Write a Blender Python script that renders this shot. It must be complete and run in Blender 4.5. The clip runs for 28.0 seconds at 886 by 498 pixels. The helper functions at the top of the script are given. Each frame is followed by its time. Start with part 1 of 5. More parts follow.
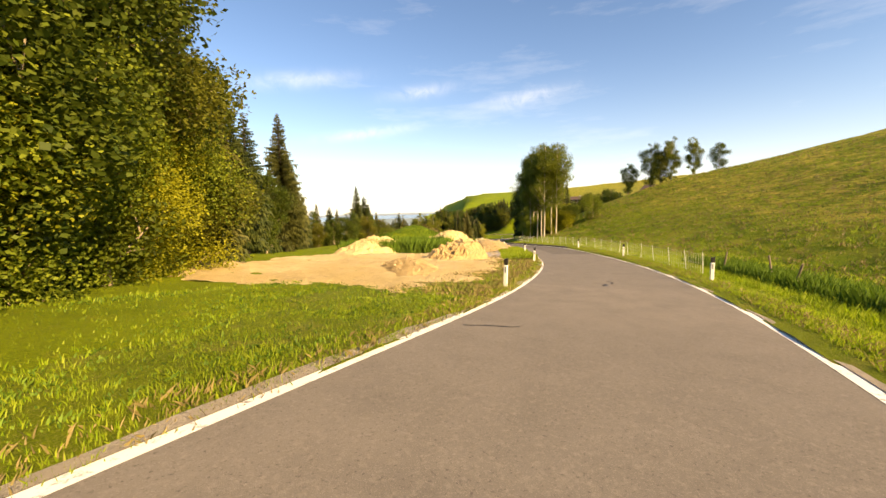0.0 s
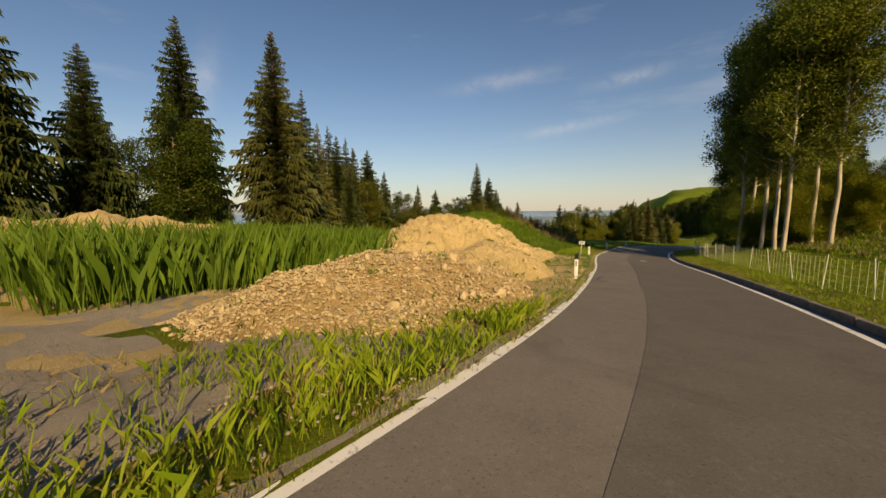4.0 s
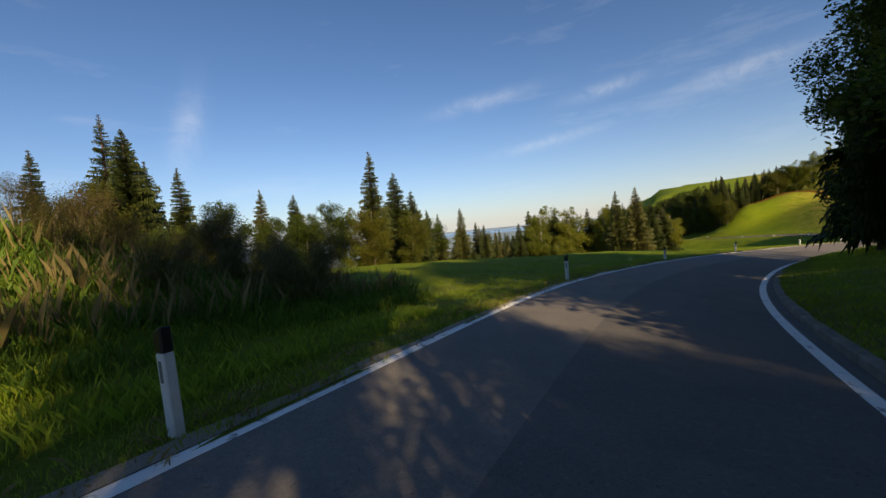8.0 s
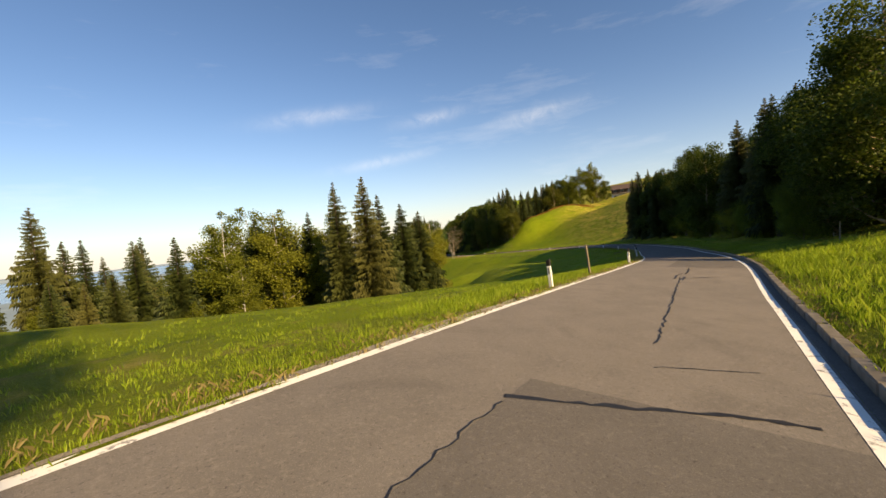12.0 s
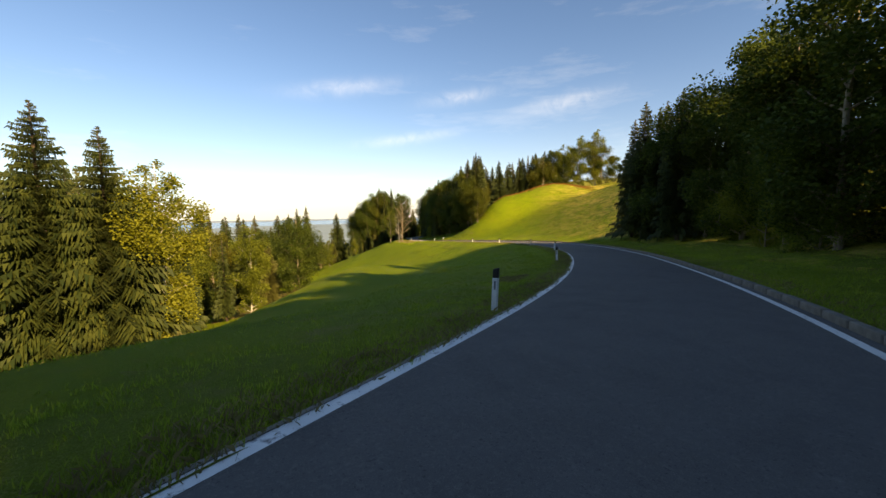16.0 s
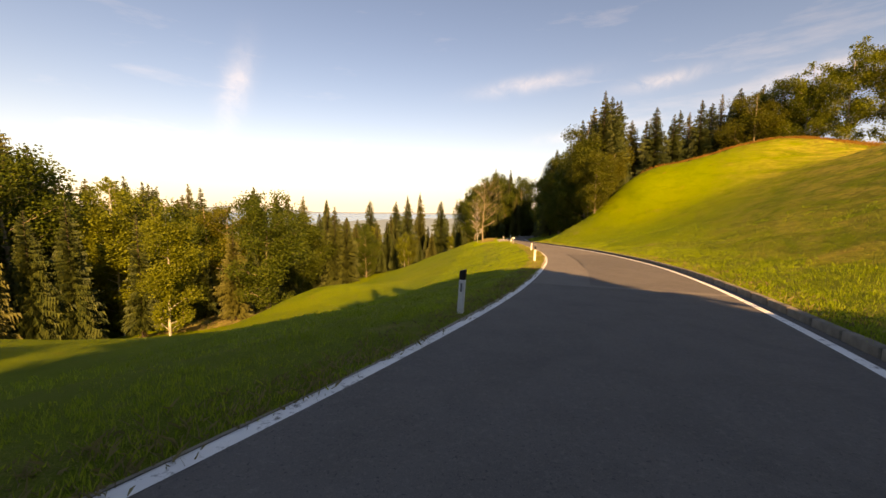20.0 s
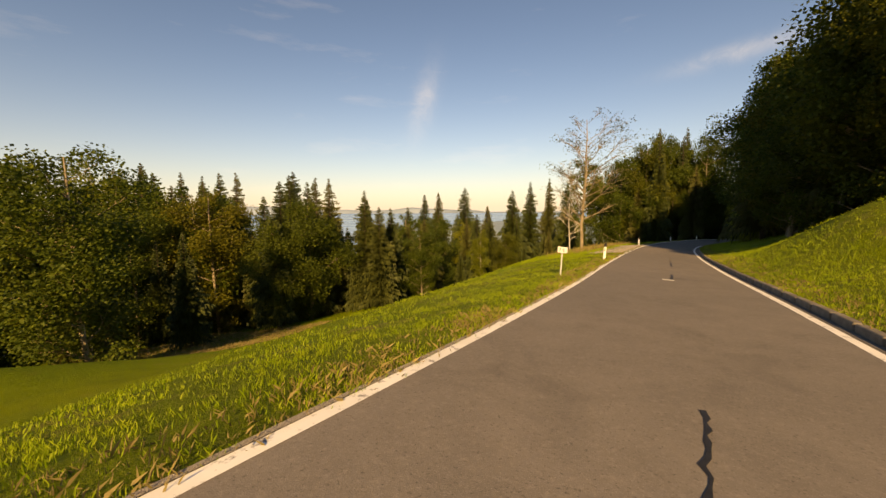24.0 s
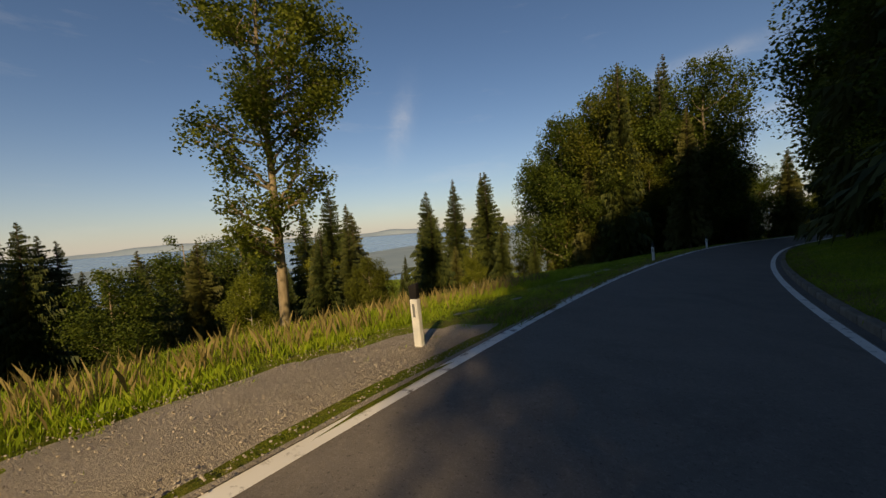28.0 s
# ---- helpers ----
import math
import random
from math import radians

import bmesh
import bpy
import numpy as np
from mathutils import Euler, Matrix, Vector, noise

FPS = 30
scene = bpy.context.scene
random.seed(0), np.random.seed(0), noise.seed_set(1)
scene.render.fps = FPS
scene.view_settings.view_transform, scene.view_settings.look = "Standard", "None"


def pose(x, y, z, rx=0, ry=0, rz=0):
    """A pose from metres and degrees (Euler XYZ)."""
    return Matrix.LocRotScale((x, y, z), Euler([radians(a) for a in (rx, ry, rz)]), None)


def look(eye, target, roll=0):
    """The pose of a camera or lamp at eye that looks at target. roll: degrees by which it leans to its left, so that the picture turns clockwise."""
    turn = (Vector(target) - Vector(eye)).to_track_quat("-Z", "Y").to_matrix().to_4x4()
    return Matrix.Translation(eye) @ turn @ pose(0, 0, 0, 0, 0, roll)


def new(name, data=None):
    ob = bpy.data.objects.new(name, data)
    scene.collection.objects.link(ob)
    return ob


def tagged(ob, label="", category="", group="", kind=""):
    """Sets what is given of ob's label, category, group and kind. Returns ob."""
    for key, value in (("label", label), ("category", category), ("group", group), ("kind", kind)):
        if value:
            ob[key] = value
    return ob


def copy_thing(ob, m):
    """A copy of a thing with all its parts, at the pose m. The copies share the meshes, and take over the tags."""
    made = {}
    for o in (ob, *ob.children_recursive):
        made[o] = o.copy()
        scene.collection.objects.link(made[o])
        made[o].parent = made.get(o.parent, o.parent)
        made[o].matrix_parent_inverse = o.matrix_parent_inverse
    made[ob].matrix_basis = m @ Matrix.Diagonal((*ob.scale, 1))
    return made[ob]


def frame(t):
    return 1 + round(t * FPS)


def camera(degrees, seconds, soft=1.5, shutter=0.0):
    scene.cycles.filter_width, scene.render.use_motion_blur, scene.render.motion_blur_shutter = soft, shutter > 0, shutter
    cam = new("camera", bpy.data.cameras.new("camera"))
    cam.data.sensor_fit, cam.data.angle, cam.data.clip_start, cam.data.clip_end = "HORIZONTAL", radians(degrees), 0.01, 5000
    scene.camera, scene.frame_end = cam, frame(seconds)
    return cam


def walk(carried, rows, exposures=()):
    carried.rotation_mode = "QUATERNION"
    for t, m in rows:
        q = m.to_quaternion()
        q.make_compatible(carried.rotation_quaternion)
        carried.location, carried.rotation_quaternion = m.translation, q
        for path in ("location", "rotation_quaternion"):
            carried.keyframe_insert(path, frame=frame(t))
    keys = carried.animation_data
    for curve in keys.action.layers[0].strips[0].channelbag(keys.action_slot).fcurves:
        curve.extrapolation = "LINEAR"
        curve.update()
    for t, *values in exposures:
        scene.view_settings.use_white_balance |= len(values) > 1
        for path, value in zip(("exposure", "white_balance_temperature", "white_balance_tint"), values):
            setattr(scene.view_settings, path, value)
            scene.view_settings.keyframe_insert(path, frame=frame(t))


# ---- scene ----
# ---------------------------------------------------------------- camera
cam = camera(98.5, 28.0)
PATH = [
    (0, (-31.98, -26.94, 3.28), (-26.21, -18.85, 2.16), -1.6),
    (0.5, (-27.29, -24.55, 2.84), (-22.06, -16.11, 1.68), -1.4),
    (1, (-23.02, -21.99, 2.37), (-18.45, -13.16, 1.22), -1.5),
    (1.5, (-19.19, -19.33, 1.97), (-15.30, -10.19, 0.82), -1.7),
    (2, (-15.48, -16.44, 1.59), (-12.21, -7.05, 0.50), -1.7),
    (2.5, (-12.35, -13.30, 1.24), (-9.61, -3.74, 0.17), -1.5),
    (3, (-9.21, -10.13, 0.93), (-6.97, -0.45, -0.16), -1.1),
    (3.5, (-6.07, -6.90, 0.63), (-4.32, 2.88, -0.49), -0.7),
    (4, (-2.99, -3.55, 0.32), (-1.66, 6.30, -0.81), -0.4),
    (4.5, (0.00, 0.00, 0.00), (0.97, 9.89, -1.14), -0.3),
    (5, (2.85, 3.80, -0.36), (3.55, 13.72, -1.46), -0.6),
    (5.5, (5.55, 7.72, -0.73), (6.08, 17.66, -1.73), -1.3),
    (6, (8.33, 11.81, -1.07), (8.74, 21.76, -1.97), -2.3),
    (6.5, (10.86, 15.70, -1.41), (11.34, 25.66, -2.22), -3.2),
    (7, (13.68, 19.96, -1.79), (14.38, 29.91, -2.48), -4.1),
    (7.5, (16.61, 24.00, -2.20), (17.66, 33.93, -2.82), -4.9),
    (8, (19.92, 28.04, -2.59), (21.42, 37.91, -3.17), -5.3),
    (8.5, (23.29, 31.93, -2.94), (25.21, 41.73, -3.48), -5.7),
    (9, (26.84, 35.88, -3.29), (29.28, 45.57, -3.80), -5.9),
    (9.5, (30.71, 39.53, -3.71), (33.68, 49.06, -4.23), -6.0),
    (10, (35.10, 43.03, -4.18), (38.63, 52.38, -4.68), -6.1),
    (10.5, (39.66, 46.27, -4.65), (43.70, 55.41, -5.17), -6.0),
    (11, (44.62, 49.30, -5.12), (49.22, 58.17, -5.65), -6.0),
    (11.5, (49.73, 52.04, -5.57), (54.76, 60.66, -6.08), -5.9),
    (12, (55.08, 54.67, -6.01), (60.48, 63.07, -6.54), -5.8),
    (12.5, (60.30, 57.06, -6.42), (65.92, 65.31, -6.96), -5.7),
    (13, (65.73, 59.37, -6.73), (71.53, 67.49, -7.38), -4.7),
    (13.5, (70.88, 61.59, -7.07), (76.75, 69.66, -7.82), -4.1),
    (14, (75.76, 63.82, -7.46), (81.60, 71.89, -8.28), -3.2),
    (14.5, (80.45, 66.19, -7.88), (86.20, 74.33, -8.75), -2.3),
    (15, (85.11, 68.76, -8.32), (90.69, 77.01, -9.23), -1.5),
    (15.5, (89.86, 71.60, -8.76), (95.19, 80.01, -9.70), -1.0),
    (16, (94.85, 74.77, -9.17), (99.84, 83.38, -10.15), -0.9),
    (16.5, (99.94, 78.14, -9.55), (104.54, 86.96, -10.58), -0.6),
    (17, (105.10, 81.53, -9.92), (109.23, 90.58, -10.94), -0.5),
    (17.5, (109.91, 85.11, -10.29), (113.54, 94.37, -11.29), -0.3),
    (18, (114.51, 88.80, -10.62), (117.61, 98.25, -11.61), 0.2),
    (18.5, (118.71, 92.61, -10.90), (121.26, 102.23, -11.90), 0.4),
    (19, (122.57, 96.65, -11.19), (124.56, 106.40, -12.21), 0.7),
    (19.5, (126.10, 100.85, -11.50), (127.49, 110.70, -12.55), 0.9),
    (20, (129.37, 105.30, -11.79), (130.13, 115.22, -12.86), 0.8),
    (20.5, (132.14, 109.87, -12.11), (132.30, 119.81, -13.15), 0.6),
    (21, (134.84, 114.84, -12.41), (134.37, 124.77, -13.43), 0.7),
    (21.5, (137.12, 119.56, -12.72), (136.04, 129.45, -13.74), 0.6),
    (22, (139.21, 124.57, -13.00), (137.47, 134.36, -14.08), 0.1),
    (22.5, (140.79, 129.27, -13.34), (138.50, 138.95, -14.44), -0.2),
    (23, (142.13, 134.11, -13.69), (139.35, 143.65, -14.81), -0.3),
    (23.5, (143.26, 139.06, -14.01), (140.06, 148.47, -15.13), -0.3),
    (24, (144.27, 144.09, -14.32), (140.73, 153.38, -15.42), -0.4),
    (24.5, (145.22, 149.17, -14.64), (141.46, 158.38, -15.71), -0.6),
    (25, (146.00, 154.20, -14.98), (142.14, 163.37, -16.00), -1.1),
    (25.5, (146.72, 159.25, -15.32), (142.81, 168.41, -16.24), -1.7),
    (26, (147.55, 164.44, -15.63), (143.66, 173.62, -16.43), -2.5),
    (26.5, (148.28, 169.36, -15.94), (144.49, 178.58, -16.61), -3.5),
    (27, (149.22, 174.63, -16.28), (145.59, 183.93, -16.87), -4.1),
    (27.5, (150.17, 179.73, -16.61), (146.74, 189.11, -17.16), -4.2),
    (28, (151.40, 184.97, -16.94), (148.23, 194.43, -17.56), -4.1),
]
EXPO = [(0, 1.45, 9600, 13), (1, 0.96, 9800, 12), (2.5, 0.60, 10300, 13), (5, 0.04, 8000, 9), (7, 0.20, 7400, 9), (8, 0.38, 7300, 10), (10, 0.36, 7500, 10), (11, 0.53, 8000, 10), (12, 0.86, 8500, 11), (13.5, 0.75, 8200, 9), (17, 1.30, 10800, 14), (20, 1.27, 16500, 26), (22, 0.88, 17500, 27), (25, 0.55, 10600, 14), (26, 0.34, 9300, 13), (27, 0.26, 8800, 11), (28, 0.02, 8700, 11)]
walk(cam, [(t, look(eye, target, roll)) for t, eye, target, roll in PATH], EXPO)

# ---------------------------------------------------------------- sky, sun
SUN_ELEV, SUN_AZ = radians(25.8), radians(168.5)   # azimuth clockwise from +y
TO_SUN = Vector((math.sin(SUN_AZ) * math.cos(SUN_ELEV), math.cos(SUN_AZ) * math.cos(SUN_ELEV), math.sin(SUN_ELEV)))
sun = new("sun", bpy.data.lights.new("sun", "SUN"))
sun.data.energy, sun.data.angle, sun.data.color = 5.0, radians(0.55), (1.0, 0.81, 0.53)
sun.matrix_world = look((0, 0, 60), tuple(Vector((0, 0, 60)) - TO_SUN))

world = bpy.data.worlds.new("sky")
scene.world = world
world.use_nodes = True
wt = world.node_tree
wt.nodes.clear()


def wnode(kind, **values):
    n = wt.nodes.new(kind)
    for k, v in values.items():
        n.inputs[k].default_value = v
    return n


sky = wt.nodes.new("ShaderNodeTexSky")
sky.sky_type, sky.sun_disc = "NISHITA", False
sky.sun_elevation, sky.sun_rotation = SUN_ELEV, SUN_AZ
sky.altitude, sky.air_density, sky.dust_density, sky.ozone_density = 900, 1.0, 0.25, 2.2
wcoord = wt.nodes.new("ShaderNodeTexCoord")
wsep = wt.nodes.new("ShaderNodeSeparateXYZ")
wt.links.new(wcoord.outputs["Generated"], wsep.inputs[0])


def wmath(op, a, b=0.0, c=0.0):
    n = wt.nodes.new("ShaderNodeMath")
    n.operation = op
    for i, v in enumerate((a, b, c)):
        if isinstance(v, bpy.types.NodeSocket):
            wt.links.new(v, n.inputs[i])
        else:
            n.inputs[i].default_value = v
    return n.outputs[0]


az, el = wmath("ARCTAN2", wsep.outputs[0], wsep.outputs[1]), wmath("ARCSINE", wsep.outputs[2])
wmap = wt.nodes.new("ShaderNodeMapping")
wmap.inputs["Scale"].default_value = (1.0, 1.0, 5.0)
wmap.inputs["Rotation"].default_value = (0.12, 0.16, 0.4)
wt.links.new(wcoord.outputs["Generated"], wmap.inputs["Vector"])
wn1 = wnode("ShaderNodeTexNoise", Scale=3.0, Detail=9.0, Roughness=0.62)
wt.links.new(wmap.outputs[0], wn1.inputs["Vector"])
wn2 = wnode("ShaderNodeTexNoise", Scale=22.0, Detail=6.0, Roughness=0.65, Distortion=0.6)
wt.links.new(wcoord.outputs["Generated"], wn2.inputs["Vector"])


def cloud(a0, e0, wide, high, lean):
    """One wisp: a soft patch at a bearing and height, in degrees, leaning."""
    da = wmath("SUBTRACT", wmath("SUBTRACT", az, radians(a0)), wmath("MULTIPLY", wmath("SUBTRACT", el, radians(e0)), lean))
    de = wmath("SUBTRACT", wmath("SUBTRACT", el, radians(e0)), wmath("MULTIPLY", wmath("SUBTRACT", az, radians(a0)), 0.0 if high > wide else 0.12))
    q = wmath("ADD", wmath("POWER", wmath("ABSOLUTE", wmath("DIVIDE", da, radians(wide))), 2.0), wmath("POWER", wmath("ABSOLUTE", wmath("DIVIDE", de, radians(high))), 2.0))
    return wmath("MULTIPLY", wmath("EXPONENT", wmath("MULTIPLY", q, -1.0)), wmath("MULTIPLY_ADD", wn2.outputs["Fac"], 2.2, -0.55))


veil = wt.nodes.new("ShaderNodeMapRange")
veil.inputs["From Min"].default_value, veil.inputs["From Max"].default_value, veil.inputs["To Max"].default_value = 0.56, 0.90, 0.16
wt.links.new(wn1.outputs["Fac"], veil.inputs["Value"])
total = veil.outputs[0]
for spec in ((-23.5, 14.5, 1.5, 4.2, 0.25), (16.5, 17.0, 6.5, 0.9, 0.0), (33, 16.0, 4.5, 0.8, 0.0), (25, 10.5, 6.0, 0.7, 0.0), (91, 14.0, 4.0, 2.6, 0.0), (-78, 12.0, 5.0, 3.0, 0.0), (48, 14.5, 5.0, 0.9, 0.0)):
    total = wmath("ADD", total, wmath("MULTIPLY", wmath("MAXIMUM", cloud(*spec), 0.0), 0.22))
wmix = wt.nodes.new("ShaderNodeMix")
wmix.data_type = "RGBA"
wmix.inputs["B"].default_value = (11.0, 11.2, 11.8, 1)
wt.links.new(wmath("MINIMUM", total, 0.8), wmix.inputs["Factor"])
wtint = wt.nodes.new("ShaderNodeMix")
wtint.data_type, wtint.blend_type = "RGBA", "MULTIPLY"
wtint.inputs[0].default_value, wtint.inputs["B"].default_value = 1.0, (0.72, 0.98, 1.28, 1)
wt.links.new(sky.outputs[0], wtint.inputs["A"])
whaze = wt.nodes.new("ShaderNodeMix")
whaze.data_type = "RGBA"
whaze.inputs["B"].default_value = (6.9, 6.6, 6.8, 1)
wt.links.new(wmath("MULTIPLY", wmath("EXPONENT", wmath("MULTIPLY", wmath("MAXIMUM", el, 0.0), -11.0)), 0.75), whaze.inputs["Factor"])
wt.links.new(wtint.outputs["Result"], whaze.inputs["A"])
wt.links.new(whaze.outputs["Result"], wmix.inputs["A"])
wbg = wnode("ShaderNodeBackground", Strength=0.076)
wout = wt.nodes.new("ShaderNodeOutputWorld")
wt.links.new(wmix.outputs["Result"], wbg.inputs["Color"])
wt.links.new(wbg.outputs[0], wout.inputs["Surface"])


# ---------------------------------------------------------------- materials
class Nodes:
    """A small builder of node materials."""

    def __init__(self, name, rough=0.8, spec=0.3):
        self.mat = bpy.data.materials.new(name)
        self.mat.use_nodes = True
        self.t = self.mat.node_tree
        self.bsdf = self.t.nodes["Principled BSDF"]
        self.out = self.t.nodes["Material Output"]
        self.bsdf.inputs["Roughness"].default_value = rough
        self.bsdf.inputs["Specular IOR Level"].default_value = spec
        self.coord = self.t.nodes.new("ShaderNodeTexCoord").outputs["Object"]

    def node(self, kind, ins=(), **props):
        n = self.t.nodes.new(kind)
        for k, v in props.items():
            if k == "data_type":
                n.data_type = v
            elif k == "operation":
                n.operation = v
            elif k == "blend_type":
                n.blend_type = v
        for k, v in dict(ins).items():
            if isinstance(v, bpy.types.NodeSocket):
                self.t.links.new(v, n.inputs[k])
            else:
                n.inputs[k].default_value = v
        return n

    def noise(self, scale, detail=4.0, rough=0.55, stretch=None, dist=0.0):
        v = self.coord
        if stretch:
            v = self.node("ShaderNodeMapping", {"Vector": v, "Scale": stretch}).outputs[0]
        return self.node("ShaderNodeTexNoise", {"Vector": v, "Scale": scale, "Detail": detail, "Roughness": rough, "Distortion": dist}).outputs["Fac"]

    def remap(self, v, a, b, c=0.0, d=1.0):
        return self.node("ShaderNodeMapRange", {"Value": v, "From Min": a, "From Max": b, "To Min": c, "To Max": d}).outputs[0]

    def mix(self, f, a, b, mode="MIX"):
        n = self.t.nodes.new("ShaderNodeMix")
        n.data_type, n.blend_type = "RGBA", mode
        for key, v in (("Factor", f), ("A", a), ("B", b)):
            if isinstance(v, bpy.types.NodeSocket):
                self.t.links.new(v, n.inputs[key])
            elif key == "Factor":
                n.inputs[0].default_value = v
            else:
                n.inputs[key].default_value = (*v, 1)
        return n.outputs["Result"]

    def random(self):
        return self.t.nodes.new("ShaderNodeObjectInfo").outputs["Random"]

    def island(self):
        return self.t.nodes.new("ShaderNodeNewGeometry").outputs["Random Per Island"]

    def color(self, c):
        if isinstance(c, bpy.types.NodeSocket):
            self.t.links.new(c, self.bsdf.inputs["Base Color"])
        else:
            self.bsdf.inputs["Base Color"].default_value = (*c, 1)
        return self

    def bump(self, h, strength=0.4, dist=0.02):
        n = self.node("ShaderNodeBump", {"Height": h, "Strength": strength, "Distance": dist})
        self.t.links.new(n.outputs[0], self.bsdf.inputs["Normal"])
        return self

    def leafy(self, c, share=0.35):
        """Lets light through thin leaves."""
        tr = self.node("ShaderNodeBsdfTranslucent", {"Color": c})
        mx = self.node("ShaderNodeMixShader", {0: share, 1: self.bsdf.outputs[0], 2: tr.outputs[0]})
        self.t.links.new(mx.outputs[0], self.out.inputs["Surface"])
        return self


def grass_ground(name, a, b, dry, dry_at=0.52, slope=None):
    m = Nodes(name, 0.95, 0.1)
    big, mid, fine, patch = m.noise(0.06, 5, 0.6), m.noise(0.7, 5, 0.65), m.noise(14, 6, 0.75), m.noise(0.22, 6, 0.7, (1, 1, 2.5))
    c = m.mix(m.remap(big, 0.35, 0.65), a, b)
    c = m.mix(m.remap(patch, 0.50, 0.68, 0, 0.6), c, tuple(v * 0.55 for v in a))
    c = m.mix(m.remap(mid, dry_at, dry_at + 0.22), c, dry)
    c = m.mix(m.remap(fine, 0.3, 0.75, 0.0, 0.55), c, (a[0] * 0.35, a[1] * 0.35, a[2] * 0.35))
    fleck = m.noise(48, 4, 0.8)
    c = m.mix(m.remap(fleck, 0.54, 0.68, 0, 0.7), c, tuple(v * 1.25 for v in dry))
    c = m.mix(m.remap(fleck, 0.46, 0.34, 0, 0.7), c, tuple(v * 0.3 for v in a))
    if slope:
        # the grazed slopes east of the road are drier, with trodden bands
        xyz = m.node("ShaderNodeSeparateXYZ", {0: m.coord})
        east = m.remap(m.node("ShaderNodeMath", {0: xyz.outputs[0], 1: xyz.outputs[1]}, operation="SUBTRACT").outputs[0], 14, 34)
        band = m.noise(0.5, 6, 0.7, (0.5, 0.5, 2.2), 0.8)
        dryness = m.node("ShaderNodeMath", {0: east, 1: m.remap(band, 0.40, 0.62, 0.0, 1.0)}, operation="MULTIPLY").outputs[0]
        c = m.mix(dryness, c, m.mix(m.remap(m.noise(1.8, 5, 0.7), 0.4, 0.65), slope[0], slope[1]))
        # narrow trodden steps that run along the slope
        tread = m.noise(0.85, 6, 0.72, (0.55, 0.55, 3.4), 1.1)
        step = m.node("ShaderNodeMath", {0: east, 1: m.remap(tread, 0.52, 0.40, 0.0, 0.85)}, operation="MULTIPLY").outputs[0]
        c = m.mix(step, c, (0.115, 0.135, 0.014))
        relief = m.node("ShaderNodeMath", {0: east, 1: tread}, operation="MULTIPLY").outputs[0]
        mid = m.node("ShaderNodeMath", {0: relief, 1: 4.0, 2: mid}, operation="MULTIPLY_ADD").outputs[0]
    m.color(c)
    m.bump(m.node("ShaderNodeMath", {0: fine, 1: mid}, operation="ADD").outputs[0], 1.0, 0.12)
    return m.mat


def plain(name, col, rough=0.6, spec=0.3, vary=0.15, scale=6.0, bump=0.0):
    m = Nodes(name, rough, spec)
    n = m.noise(scale, 5)
    m.color(m.mix(m.remap(n, 0.3, 0.7), tuple(v * (1 - vary) for v in col), tuple(min(1, v * (1 + vary)) for v in col)))
    if bump:
        m.bump(n, bump, 0.01)
    return m.mat


def asphalt(name, base, warm):
    m = Nodes(name, 0.88, 0.25)
    big, mid, grain, chips = m.noise(0.12, 4), m.noise(1.4, 5, 0.6), m.noise(90, 3, 0.7), m.noise(38, 2, 0.5)
    c = m.mix(m.remap(big, 0.3, 0.7), base, warm)
    c = m.mix(m.remap(mid, 0.4, 0.75, 0, 0.5), c, tuple(v * 0.72 for v in base))
    c = m.mix(m.remap(grain, 0.55, 0.8, 0, 0.55), c, tuple(min(1, v * 2.2) for v in warm))
    c = m.mix(m.remap(chips, 0.60, 0.74, 0, 0.65), c, tuple(v * 0.4 for v in base))
    speck = m.noise(17, 4, 0.75)
    c = m.mix(m.remap(speck, 0.52, 0.70, 0, 0.40), c, tuple(min(1, v * 1.5) for v in warm))
    stain = m.noise(0.45, 6, 0.7, None, 1.2)
    c = m.mix(m.remap(stain, 0.55, 0.70, 0, 0.35), c, tuple(v * 0.6 for v in base))
    m.color(c)
    m.bump(grain, 0.6, 0.006)
    return m.mat


def line_paint():
    m = Nodes("road_paint", 0.6, 0.3)
    wear = m.noise(5.5, 6, 0.72)
    c = m.mix(m.remap(wear, 0.56, 0.66), (0.80, 0.79, 0.76), (0.17, 0.155, 0.145))
    m.color(m.mix(m.remap(m.noise(1.2, 3), 0.4, 0.75, 0, 0.3), c, (0.50, 0.48, 0.44)))
    return m.mat


def foliage(name, dark, light, odd=None, share=0.3):
    m = Nodes(name, 0.62, 0.25)
    c = m.mix(m.island(), dark, light)
    c = m.mix(m.remap(m.noise(0.55, 3), 0.35, 0.7, 0, 0.6), c, tuple(v * 0.6 for v in dark))
    if odd:
        c = m.mix(m.remap(m.random(), 0.55, 1.0, 0, 0.75), c, odd)
    m.color(c)
    m.leafy(c, share)
    return m.mat


def bark(name, a, b, scale=5.0):
    m = Nodes(name, 0.9, 0.15)
    n = m.noise(scale, 6, 0.7, (1, 1, 0.22))
    m.color(m.mix(m.remap(n, 0.35, 0.65), a, b))
    m.bump(n, 0.8, 0.03)
    return m.mat


